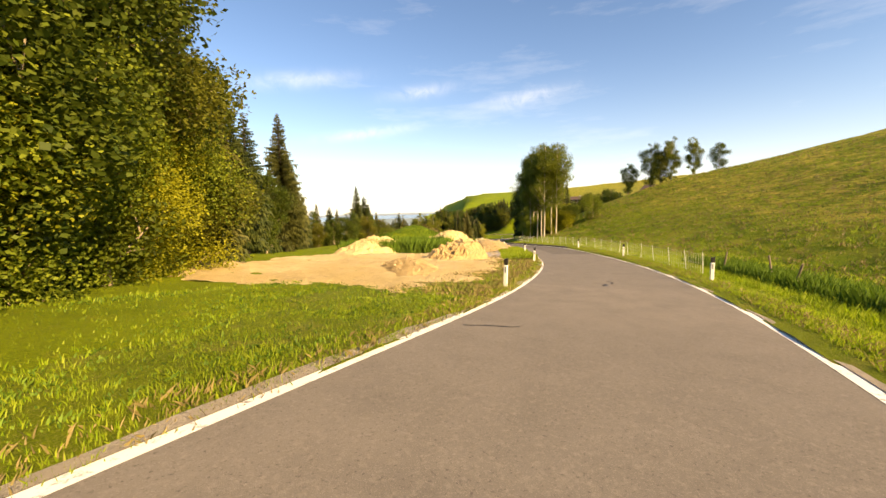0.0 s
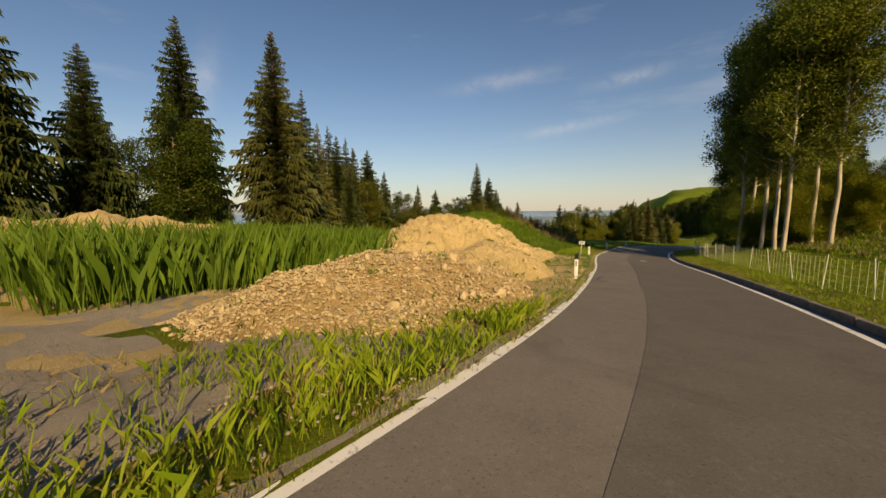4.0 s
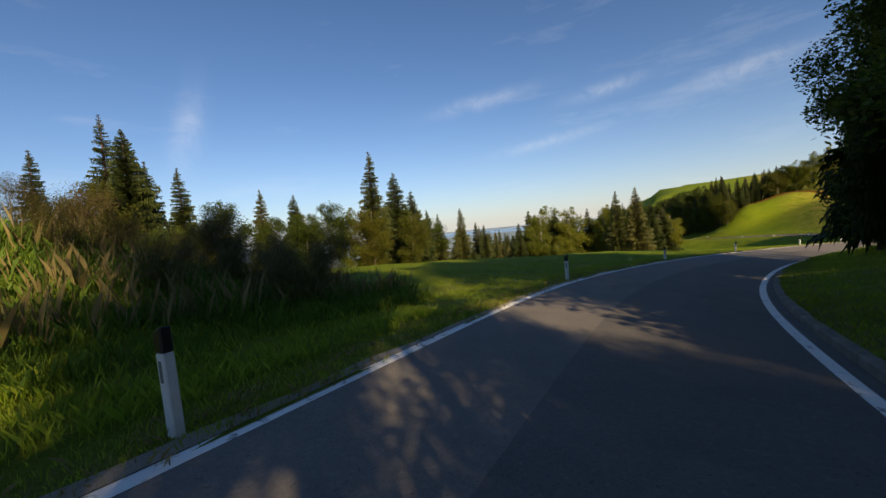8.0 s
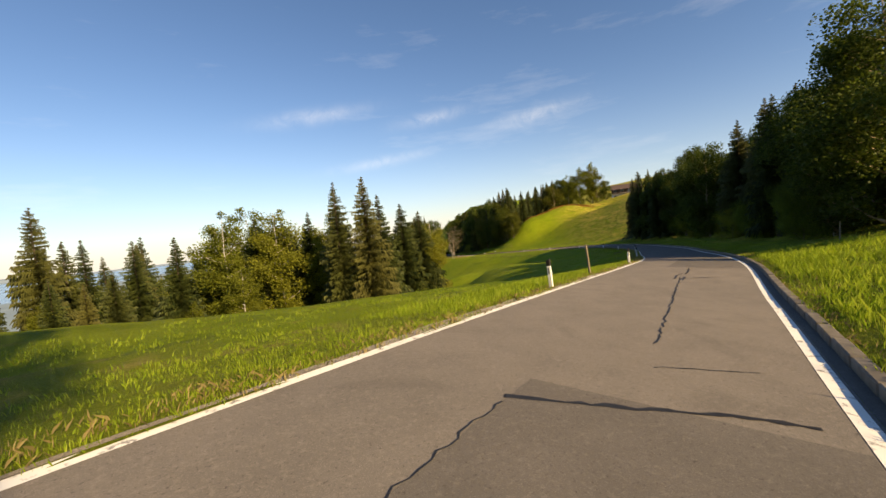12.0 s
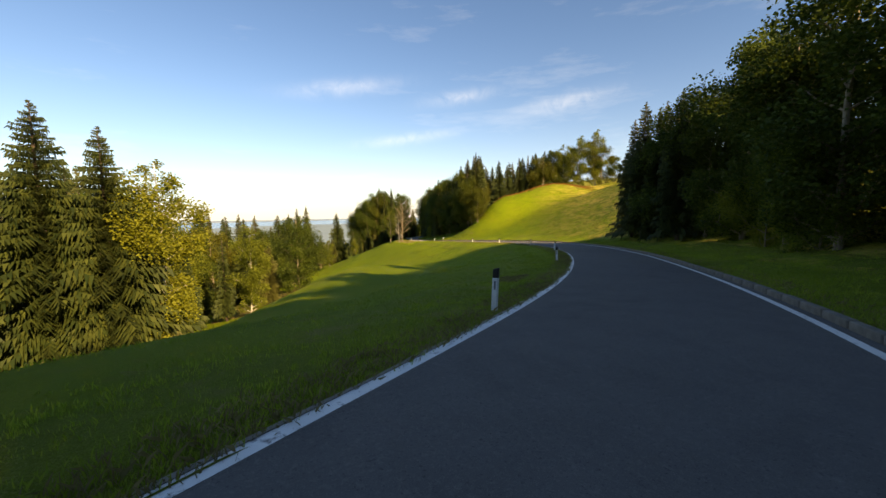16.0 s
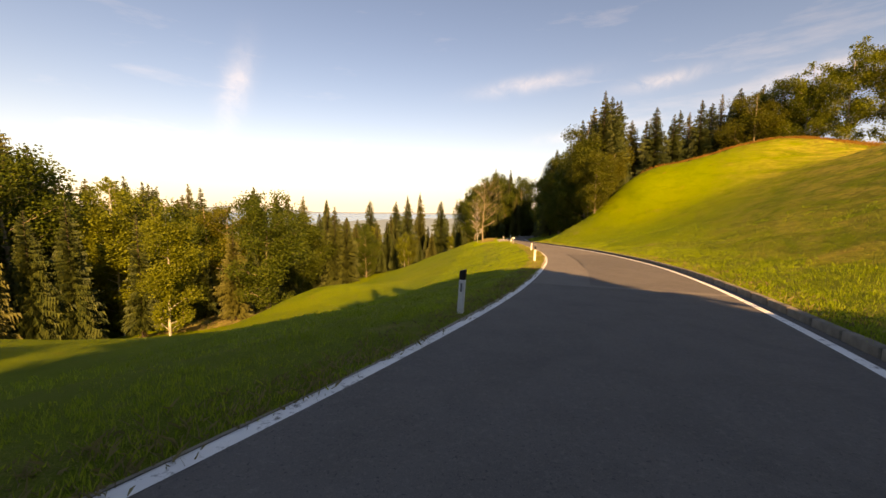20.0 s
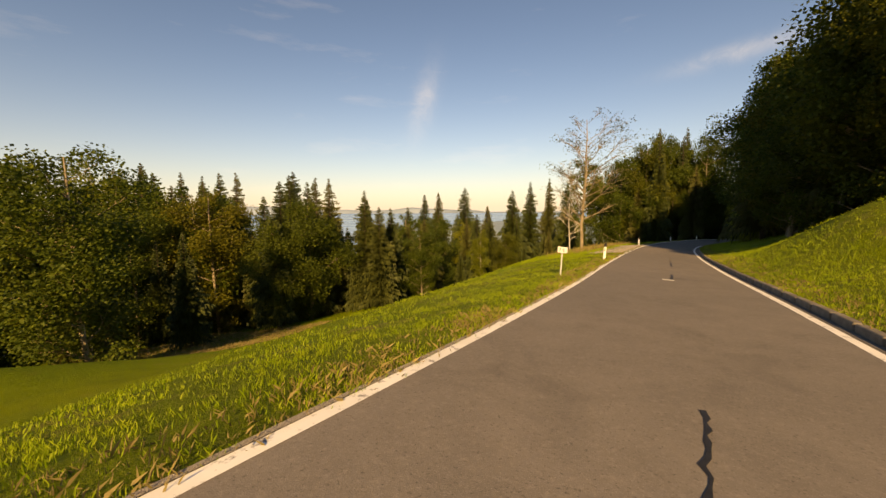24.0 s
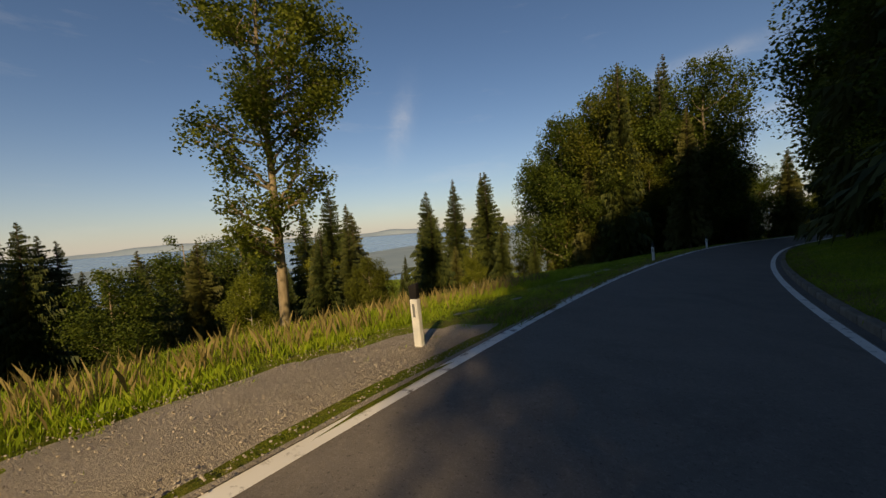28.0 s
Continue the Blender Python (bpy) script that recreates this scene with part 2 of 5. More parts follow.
def earth(name, a, b, c2):
    m = Nodes(name, 0.95, 0.1)
    big, mid, fine = m.noise(0.35, 5), m.noise(3.2, 7, 0.7), m.noise(34, 5, 0.75)
    c = m.mix(m.remap(big, 0.35, 0.65), a, b)
    c = m.mix(m.remap(mid, 0.52, 0.75, 0, 0.7), c, c2)
    c = m.mix(m.remap(fine, 0.52, 0.72, 0, 0.6), c, tuple(min(1, v * 1.3) for v in b))
    c = m.mix(m.remap(m.noise(55, 3, 0.7), 0.56, 0.70, 0, 0.45), c, tuple(v * 0.5 for v in a))
    m.color(c)
    m.bump(m.node("ShaderNodeMath", {0: mid, 1: fine}, operation="ADD").outputs[0], 0.9, 0.09)
    return m.mat


def stone_mat(name, a, b):
    m = Nodes(name, 0.9, 0.2)
    c = m.mix(m.random(), a, b)
    c = m.mix(m.island(), c, b)
    n = m.noise(9, 5, 0.65)
    c = m.mix(m.remap(n, 0.4, 0.7, 0, 0.6), c, tuple(v * 0.6 for v in a))
    m.color(c)
    m.bump(n, 0.5, 0.02)
    return m.mat


M = dict(
    meadow=grass_ground("meadow_grass", (0.155, 0.245, 0.011), (0.235, 0.295, 0.015), (0.29, 0.245, 0.04), 0.57, ((0.50, 0.41, 0.075), (0.33, 0.22, 0.06))),
    verge=grass_ground("verge_grass", (0.15, 0.225, 0.012), (0.22, 0.265, 0.02), (0.34, 0.28, 0.09), 0.53),
    asphalt=asphalt("asphalt", (0.15, 0.136, 0.124), (0.195, 0.172, 0.152)),
    patch=asphalt("asphalt_patch", (0.11, 0.101, 0.094), (0.142, 0.127, 0.116)),
    tar=plain("tar", (0.018, 0.017, 0.017), 0.55, 0.4, 0.3, 20),
    paint=line_paint(),
    white=plain("white_plastic", (0.74, 0.74, 0.72), 0.5, 0.4, 0.08, 14),
    black=plain("black_plastic", (0.016, 0.014, 0.014), 0.5, 0.4, 0.2, 14),
    reflector=plain("reflector", (0.20, 0.21, 0.22), 0.25, 0.6, 0.1, 40),
    metal=plain("galvanised_steel", (0.42, 0.43, 0.43), 0.45, 0.5, 0.12, 12),
    wood=bark("weathered_wood", (0.16, 0.125, 0.09), (0.30, 0.25, 0.19), 9),
    bark_spruce=bark("spruce_bark", (0.055, 0.04, 0.03), (0.12, 0.09, 0.07)),
    bark_grey=bark("grey_bark", (0.16, 0.125, 0.085), (0.33, 0.27, 0.19)),
    bark_pale=bark("pale_bark", (0.27, 0.235, 0.18), (0.52, 0.47, 0.38), 4),
    bark_birch=bark("birch_bark", (0.22, 0.20, 0.17), (0.6, 0.57, 0.52), 3),
    spruce=foliage("spruce_needles", (0.022, 0.038, 0.010), (0.085, 0.10, 0.022), (0.12, 0.11, 0.03), 0.15),
    broad=foliage("broad_leaves", (0.045, 0.076, 0.010), (0.14, 0.175, 0.026), (0.17, 0.15, 0.02), 0.42),
    birch_leaf=foliage("birch_leaves", (0.12, 0.145, 0.016), (0.27, 0.30, 0.045), (0.25, 0.25, 0.03), 0.45),
    bushy=foliage("bush_leaves", (0.085, 0.13, 0.014), (0.27, 0.32, 0.04), (0.33, 0.32, 0.03), 0.45),
    dry_leaf=foliage("sparse_leaves", (0.07, 0.085, 0.03), (0.14, 0.14, 0.05), None, 0.3),
    blade=foliage("grass_blades", (0.21, 0.33, 0.02), (0.40, 0.46, 0.055), None, 0.5),
    straw=foliage("straw_blades", (0.20, 0.16, 0.06), (0.36, 0.28, 0.12), None, 0.3),
    rust=foliage("rusty_blades", (0.26, 0.12, 0.025), (0.38, 0.20, 0.045), None, 0.3),
    weeds=foliage("tall_weeds", (0.07, 0.14, 0.014), (0.17, 0.27, 0.034), None, 0.35),
    poplar_leaf=foliage("poplar_leaves", (0.12, 0.16, 0.022), (0.26, 0.29, 0.05), None, 0.5),
    scrub=foliage("scrub_leaves", (0.06, 0.062, 0.016), (0.16, 0.135, 0.04), (0.19, 0.14, 0.06), 0.35),
    dirt=earth("sandy_earth", (0.56, 0.42, 0.20), (0.68, 0.53, 0.29), (0.38, 0.27, 0.135)),
    loam=earth("brown_earth", (0.42, 0.30, 0.145), (0.54, 0.39, 0.20), (0.26, 0.175, 0.085)),
    gravel=earth("gravel_ground", (0.37, 0.325, 0.27), (0.50, 0.44, 0.375), (0.27, 0.23, 0.185)),
    stone=stone_mat("field_stone", (0.30, 0.23, 0.14), (0.58, 0.46, 0.28)),
    pebble=stone_mat("gravel_stone", (0.24, 0.205, 0.175), (0.44, 0.39, 0.335)),
    concrete=plain("kerb_concrete", (0.17, 0.15, 0.125), 0.9, 0.2, 0.3, 3.5, 0.4),
    plaster=plain("white_plaster", (0.72, 0.70, 0.66), 0.9, 0.1, 0.06, 3),
    timber=bark("dark_timber", (0.06, 0.04, 0.028), (0.13, 0.09, 0.06), 4),
    rooftile=plain("roof_tile", (0.10, 0.07, 0.06), 0.85, 0.2, 0.25, 4, 0.3),
    glass=plain("window_glass", (0.03, 0.035, 0.04), 0.08, 0.8, 0.1, 2),
    net=plain("fence_net", (0.42, 0.44, 0.30), 0.6, 0.3, 0.1, 5),
)
WATER = Nodes("lake_water", 0.25, 0.5)
WATER.color(WATER.mix(WATER.remap(WATER.noise(0.004, 4), 0.35, 0.65), (0.16, 0.24, 0.33), (0.22, 0.31, 0.40)))
M["water"] = WATER.mat


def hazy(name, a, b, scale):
    """Far land with the haze of the air painted into its base colour."""
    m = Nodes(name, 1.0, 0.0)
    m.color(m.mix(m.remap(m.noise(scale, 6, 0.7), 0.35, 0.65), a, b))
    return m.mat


# blue-grey tones that carry the distance haze in the colour itself
M["hazed_land"] = hazy("hazed_land", (0.20, 0.27, 0.32), (0.25, 0.32, 0.36), 0.012)
M["hazed_hill"] = hazy("hazed_hill", (0.22, 0.29, 0.36), (0.28, 0.35, 0.42), 0.004)


# ---------------------------------------------------------------- helpers for meshes
def mesh_object(name, verts, faces, mat, parent=None, label="", smooth=False):
    me = bpy.data.meshes.new(name)
    me.from_pydata([tuple(v) for v in verts], [], [tuple(f) for f in faces])
    if smooth:
        me.polygons.foreach_set("use_smooth", [True] * len(me.polygons))
    me.materials.append(M[mat])
    ob = new(name, me)
    if parent:
        ob.parent = parent
    return tagged(ob, label)


def part(name, bm, mat, parent=None, label="", smooth=False):
    me = bpy.data.meshes.new(name)
    bm.to_mesh(me)
    bm.free()
    if smooth:
        me.polygons.foreach_set("use_smooth", [True] * len(me.polygons))
    me.materials.append(M[mat])
    ob = new(name, me)
    if parent:
        ob.parent = parent
    return tagged(ob, label)


def thing(name, label, category, group="", at=None):
    ob = new(name)
    ob.empty_display_size = 0.2
    if at is not None:
        ob.matrix_basis = at
    return tagged(ob, label, category, group)


def box(bm, x0, y0, z0, x1, y1, z1, bevel=0.0):
    r = bmesh.ops.create_cube(bm, size=1.0, matrix=Matrix.Translation(((x0 + x1) / 2, (y0 + y1) / 2, (z0 + z1) / 2)) @ Matrix.Diagonal((x1 - x0, y1 - y0, z1 - z0, 1)))
    if bevel:
        es = {e for v in r["verts"] for e in v.link_edges}
        bmesh.ops.bevel(bm, geom=list(es), offset=bevel, segments=1, affect="EDGES")


def tube(verts, faces, pts, radii, sides=6):
    """Adds a bent, tapered tube along pts."""
    base = len(verts)
    for i, (p, r) in enumerate(zip(pts, radii)):
        d = (Vector(pts[min(i + 1, len(pts) - 1)]) - Vector(pts[max(i - 1, 0)])).normalized()
        u = d.orthogonal().normalized()
        w = d.cross(u)
        for k in range(sides):
            a = 2 * math.pi * k / sides
            verts.append(Vector(p) + (u * math.cos(a) + w * math.sin(a)) * r)
    for i in range(len(pts) - 1):
        for k in range(sides):
            a, b = base + i * sides + k, base + i * sides + (k + 1) % sides
            faces.append((a, b, b + sides, a + sides))
    faces.append(tuple(base + (len(pts) - 1) * sides + k for k in range(sides)))


# ---------------------------------------------------------------- the road's line
ROAD_UPPER = [
    (-68.0, -42.5, 4.70, 3.05), (-56.5, -38.0, 3.75, 3.05), (-44.0, -32.5, 2.70, 3.05),
    (-32.0, -26.9, 1.69, 3.08), (-22.3, -21.7, 0.71, 3.06), (-13.4, -15.2, -0.19, 2.96), (-5.5, -7.5, -0.96, 3.00),
    (1.8, 0.9, -1.73, 3.05), (7.9, 10.1, -2.55, 2.95), (13.4, 19.6, -3.35, 2.95), (19.8, 28.6, -4.21, 3.08),
    (26.9, 37.1, -4.95, 3.17), (35.3, 44.4, -5.85, 3.27), (44.5, 50.7, -6.76, 3.31), (54.3, 55.8, -7.59, 3.30),
    (64.6, 59.9, -8.28, 3.08), (74.9, 63.8, -8.99, 3.08), (84.9, 68.4, -9.88, 3.20),
]
ROAD_LOWER = [
    (94.5, 73.8, -10.70, 3.30), (103.9, 79.6, -11.38, 3.24), (112.7, 86.3, -12.05, 3.18), (120.8, 93.8, -12.62, 3.10),
    (128.0, 102.3, -13.21, 3.16), (133.9, 111.6, -13.83, 3.14), (138.5, 121.7, -14.44, 3.05), (142.0, 132.2, -15.15, 3.10),
    (144.5, 142.9, -15.85, 3.08), (146.5, 153.7, -16.54, 3.00), (148.1, 164.6, -17.23, 3.02), (149.9, 175.4, -17.93, 2.97),
    (152.4, 186.2, -18.55, 2.90), (155.6, 197.0, -19.15, 2.85), (159.6, 207.6, -19.75, 2.85), (164.4, 218.0, -20.3, 2.85),
    (169.8, 228.0, -20.9, 2.85), (176.0, 238.0, -21.5, 2.85), (183.0, 248.5, -22.1, 2.85), (191.0, 258.0, -22.7, 2.85),
]
S0 = -39.3     # road length at the first row, so that 0 lies at the fourth
# by road length: the white lines' offsets from the rows above, and the crossfall in degrees (right side low)
EDGES = [
    (-36, -3.05, 2.30, 1.0), (0, -3.05, 2.25, 1.0), (16, -2.97, 2.45, 1.1), (32, -2.78, 2.20, 0.4), (48, -2.80, 1.97, 0.35), (56, -2.75, 1.97, 1.5),
    (64, -2.72, 2.12, 2.65), (80, -2.65, 2.22, 4.2), (96, -2.70, 2.33, 4.6), (112, -2.72, 2.52, 4.5), (128, -2.58, 2.40, 4.2), (140, -2.50, 2.25, 2.8),
    (152, -2.65, 2.30, 1.3), (164, -3.20, 2.10, 0.5), (180, -3.00, 2.15, 0.1), (200, -3.10, 2.05, -0.7), (216, -3.30, 2.07, -0.8), (232, -3.18, 2.35, -0.5),
    (256, -2.93, 2.20, 0.1), (272, -2.80, 1.80, 1.3), (288, -2.70, 1.80, 3.0), (300, -3.00, 1.20, 3.0), (312, -3.05, 1.00, 3.0), (350, -3.00, 1.20, 3.0),
]


def build_line():
    rows = np.array(ROAD_UPPER + ROAD_LOWER)
    out = []
    for i in range(len(rows) - 1):
        p0, p1, p2, p3 = rows[max(i - 1, 0)], rows[i], rows[i + 1], rows[min(i + 2, len(rows) - 1)]
        for u in np.arange(0, 1, 0.05):
            out.append(0.5 * (2 * p1 + (p2 - p0) * u + (2 * p0 - 5 * p1 + 4 * p2 - p3) * u**2 + (3 * p1 - p0 - 3 * p2 + p3) * u**3))
    out = np.array(out + [rows[-1]])
    s = np.r_[0, np.cumsum(np.hypot(*np.diff(out[:, :2], axis=0).T))]
    grid = np.arange(0, s[-1], 0.5)
    line = np.stack([np.interp(grid, s, out[:, k]) for k in range(4)], 1)
    # the middle between the white lines
    e = np.array(EDGES)
    left, right, fall = [np.interp(grid + S0, e[:, 0], e[:, k]) for k in (1, 2, 3)]
    soft = lambda v: np.convolve(np.r_[[v[0]] * 12, v, [v[-1]] * 12], np.ones(25) / 25, "valid")  # noqa: E731
    left, right, fall = soft(left), soft(right), np.tan(np.radians(soft(fall)))
    t = np.gradient(line[:, :2], axis=0)
    t /= np.hypot(*t.T)[:, None]
    c = (left + right) / 2
    line[:, 0] += t[:, 1] * c
    line[:, 1] -= t[:, 0] * c
    line[:, 2] -= fall * c
    line[:, 3] = (right - left) / 2
    return grid + S0, line, fall


LS, LINE, FALL = build_line()
TAN = np.gradient(LINE[:, :2], axis=0)
TAN /= np.hypot(*TAN.T)[:, None]
NOR = np.stack([TAN[:, 1], -TAN[:, 0]], 1)      # to the right of the way


def line_at(s):
    return [float(np.interp(s, LS, LINE[:, k])) for k in range(4)]


def beside(s, d):
    """The plan place d metres to the right of the road's middle at the length s."""
    x, y, z, h = line_at(s)
    nx, ny = float(np.interp(s, LS, NOR[:, 0])), float(np.interp(s, LS, NOR[:, 1]))
    return x + nx * d, y + ny * d


def road_z(s, d):
    """Height of the asphalt d metres to the right of the middle."""
    x, y, z, h = line_at(s)
    return z - float(np.interp(s, LS, FALL)) * min(max(d, -h - 0.6), h + 0.6)


def heading(s):
    return math.degrees(math.atan2(float(np.interp(s, LS, TAN[:, 1])), float(np.interp(s, LS, TAN[:, 0])))) - 90


# heights over the road at distances beyond its edge, by road length
LEFT_D = [0, 1, 3, 8, 15, 30, 50, 80, 150, 400]
LEFT_H = {
    -40: [0, 0.0, 0.1, 0.2, 0.4, 0.8, 1, 1, 0, -10],
    20: [0, -0.05, -0.1, -0.1, -0.1, 0.2, 0.4, 0, -4, -30],
    55: [0, -0.05, -0.1, -0.15, -0.2, -0.1, -0.6, -3, -14, -45],
    85: [0, -0.05, -0.1, 0.0, 0.3, 0.4, -1.2, -5, -18, -55],
    120: [0, -0.05, -0.1, 0.0, 0.2, -0.2, -4.5, -10, -22, -60],
    150: [0, -0.1, -0.35, -1.0, -2.2, -5.5, -9.5, -14, -26, -60],
}
LEFT_H.update({
    180: [0, -0.1, -0.35, -1.2, -2.8, -7.0, -11, -16, -28, -60],
    215: [0, -0.1, -0.4, -1.6, -3.8, -8.0, -11.5, -17, -28, -60],
    250: [0, -0.1, -0.5, -2.2, -4.8, -9.5, -13, -18, -30, -60],
    285: [0, -0.03, -0.1, -0.9, -4.0, -9.5, -14, -19, -30, -60],
    300: [0, -0.03, -0.1, -0.5, -2.8, -8.5, -14, -19, -30, -60],
    330: [0, -0.05, -0.2, -1.0, -3.5, -9, -14, -19, -30, -60],
})
RIGHT_D = [0, 1, 3, 8, 15, 30, 50, 80, 150, 400]
RIGHT_H = {
    -40: [0, 0.05, -0.2, -0.6, 0.8, 4.5, 10, 19, 33, 55],
    15: [0, 0.05, -0.3, -0.8, 0.8, 4.5, 10.5, 19, 33, 55],
    45: [0, 0.1, 0.15, 0.5, 2.4, 7, 13.5, 22, 35, 55],
    75: [0, 0.15, 0.4, 1.5, 4, 9, 15, 23, 36, 55],
    110: [0, 0.15, 0.5, 1.7, 3.6, 7.5, 12.5, 20, 34, 55],
    140: [0, 0.15, 0.4, 1.2, 2.8, 6.5, 12, 20, 34, 55],
}
RIGHT_H.update({
    170: [0, 0.12, 0.3, 1.0, 2.4, 6.5, 12, 20, 34, 55],
    200: [0, 0.12, 0.3, 1.2, 3.2, 8.5, 15.5, 21, 32, 55],
    230: [0, 0.12, 0.5, 2.6, 6.4, 13.5, 18, 20, 30, 55],
    255: [0, 0.1, 0.35, 1.6, 4.4, 11.5, 17, 20, 30, 55],
    275: [0, 0.15, 0.5, 2.0, 4.5, 9, 14, 20, 30, 55],
    330: [0, 0.15, 0.6, 2.4, 5, 9.5, 14, 20, 30, 55],
})


def table(d_list, rows):
    keys = sorted(rows)
    dense = np.arange(0, 401, 1.0)
    prof = np.array([np.interp(dense, d_list, rows[k]) for k in keys])
    # rounded breaks
    kernel = np.ones(5) / 5
    prof = np.array([np.r_[p[:2], np.convolve(p, kernel, "same")[2:-4], p[-4:]] for p in prof])
    return np.array(keys, float), prof


LT, RT = table(LEFT_D, LEFT_H), table(RIGHT_D, RIGHT_H)


def profile(tab, s, d):
    keys, prof = tab
    s = np.clip(s, keys[0], keys[-1])
    i = np.clip(np.searchsorted(keys, s) - 1, 0, len(keys) - 2)
    u = (s - keys[i]) / (keys[i + 1] - keys[i])
    u = u * u * (3 - 2 * u)
    d = np.clip(d, 0, 399.0)
    k = d.astype(int)
    w = d - k
    a = prof[i, k] * (1 - w) + prof[i, k + 1] * w
    b = prof[i + 1, k] * (1 - w) + prof[i + 1, k + 1] * w
    return a * (1 - u) + b * u


SAMPLE = slice(0, None, 8)
SX, SY, SZ, SH, SL = LINE[SAMPLE, 0], LINE[SAMPLE, 1], LINE[SAMPLE, 2], LINE[SAMPLE, 3], LS[SAMPLE]
STX, STY, SF = TAN[SAMPLE, 0], TAN[SAMPLE, 1], FALL[SAMPLE]


def mounds(x, y):
    """Rises that lie on the land itself: the grassed bank and swells in the meadows."""
    z = 2.9 * np.exp(-(((x - 7.5) * 0.8 + (y - 37.5) * 0.6) / 7.0) ** 2 - (((x - 7.5) * -0.6 + (y - 37.5) * 0.8) / 5.2) ** 2)
    z += 1.2 * np.exp(-((x - 1.0) / 9) ** 2 - ((y - 33) / 8) ** 2)
    z += 4.0 * np.exp(-(((x - 106.5) * 0.94 - (y - 115) * 0.35) / 8.5) ** 2 - (((x - 106.5) * 0.35 + (y - 115) * 0.94) / 15) ** 2)
    z += 3.0 * np.exp(-((x - 118) / 8) ** 2 - ((y - 150) / 11) ** 2)
    # the grass ridge above the bend and the fall of the land behind it
    u, v = ((x - 178.2) * 0.344 + (y - 156.6) * 0.939) / 7.7, ((x - 178.2) * -0.939 + (y - 156.6) * 0.344) / 22.3
    z += 5.6 * np.exp(-((u * u + v * v) ** 1.32))
    z += 2.6 * np.exp(-((x - 163.5) / 6) ** 2 - ((y - 162) / 6) ** 2) - 4.4 * np.exp(-((x - 190) / 10) ** 2 - ((y - 148) / 11) ** 2)
    back = 1 / (1 + np.exp(-np.clip(((x - 210) * 0.7 + (y - 185) * 0.7) / 9, -30, 30)))
    z -= 15.0 * back / (1 + np.exp(-np.clip((y - x + 60) / 10, -30, 30))) / (1 + np.exp(np.clip((y - 198) / 5, -30, 30)))
    z += 1.5 * np.exp(-((x - 45) / 14) ** 2 - ((y - 12) / 14) ** 2)
    return z


def raw_ground(x, y):
    """Height of the land: the road's own height plus the profile beside it, blended between near stretches."""
    x, y = np.asarray(x, float), np.asarray(y, float)
    num, den, best = np.zeros_like(x), np.zeros_like(x), np.full(x.shape, 1e9)
    for i in range(len(SX)):
        dx, dy = x - SX[i], y - SY[i]
        along = np.clip(dx * STX[i] + dy * STY[i], -2.2, 2.2)
        px, py = dx - along * STX[i], dy - along * STY[i]
        dist = np.hypot(px, py)
        side = dx * STY[i] - dy * STX[i]
        s = SL[i] + along
        d = np.maximum(dist - SH[i], 0)
        slope = -0.07 * along
        h = np.where(side > 0, profile(RT, s, d), profile(LT, s, d)) + SZ[i] + slope - SF[i] * np.clip(side, -SH[i] - 0.5, SH[i] + 0.5) * np.exp(-d / 9)
        w = 1.0 / (dist**2 + 0.3) ** 3.2
        num += w * h
        den += w
        best = np.minimum(best, dist - SH[i])
    return num / den + mounds(x, y) * np.clip(best / 4, 0, 1), best


def ground_z(x, y):
    z, best = raw_ground(np.array([x]), np.array([y]))
    return float(z[0])


def swell(x, y, best):
    """Small unevenness that fades out at the road."""
    f = np.clip(best / 8, 0, 1)
    return f * (0.18 * np.sin(x * 0.31 + 1.3 * np.sin(y * 0.17)) * np.sin(y * 0.27 + 0.7) + 0.07 * np.sin(x * 1.1 + y * 0.6) * np.sin(y * 0.9 - x * 0.4))


# ---------------------------------------------------------------- ground, lake, far shore
def grow(a, b, step, far):
    inner = list(np.arange(a, b + 0.1, step))
    out, d = [], step
    while (out[-1] if out else 0) < far:
        d *= 1.28
        out.append((out[-1] if out else 0) + d)
    return np.array([a - o for o in reversed(out)] + inner + [b + o for o in out])


GX, GY = grow(-80, 250, 2.0, 4600), grow(-80, 310, 2.0, 4600)


def build_ground():
    X, Y = np.meshgrid(GX, GY)
    z, best = raw_ground(X.ravel(), Y.ravel())
    z = z + swell(X.ravel(), Y.ravel(), best) - 0.4 * np.clip(1 - best / 3.0, 0, 1)
    far = np.clip((best - 380) / 500, 0, 1)
    z = np.where(z < 0, z - 60 * far, z)
    n = len(GX)
    idx = np.arange(len(GY) * n).reshape(len(GY), n)
    quads = np.stack([idx[:-1, :-1], idx[:-1, 1:], idx[1:, 1:], idx[1:, :-1]], -1).reshape(-1, 4)
    me = bpy.data.meshes.new("ground")
    me.vertices.add(len(z))
    me.vertices.foreach_set("co", np.stack([X.ravel(), Y.ravel(), z], 1).ravel())
    me.loops.add(quads.size)
    me.loops.foreach_set("vertex_index", quads.ravel())
    me.polygons.add(len(quads))
    me.polygons.foreach_set("loop_start", np.arange(0, quads.size, 4))
    me.update(calc_edges=True)
    me.polygons.foreach_set("use_smooth", [True] * len(quads))
    me.materials.append(M["meadow"])
    return tagged(new("ground", me), "sloping green meadow with dry yellow patches", "ground", kind="structure")


ground = build_ground()


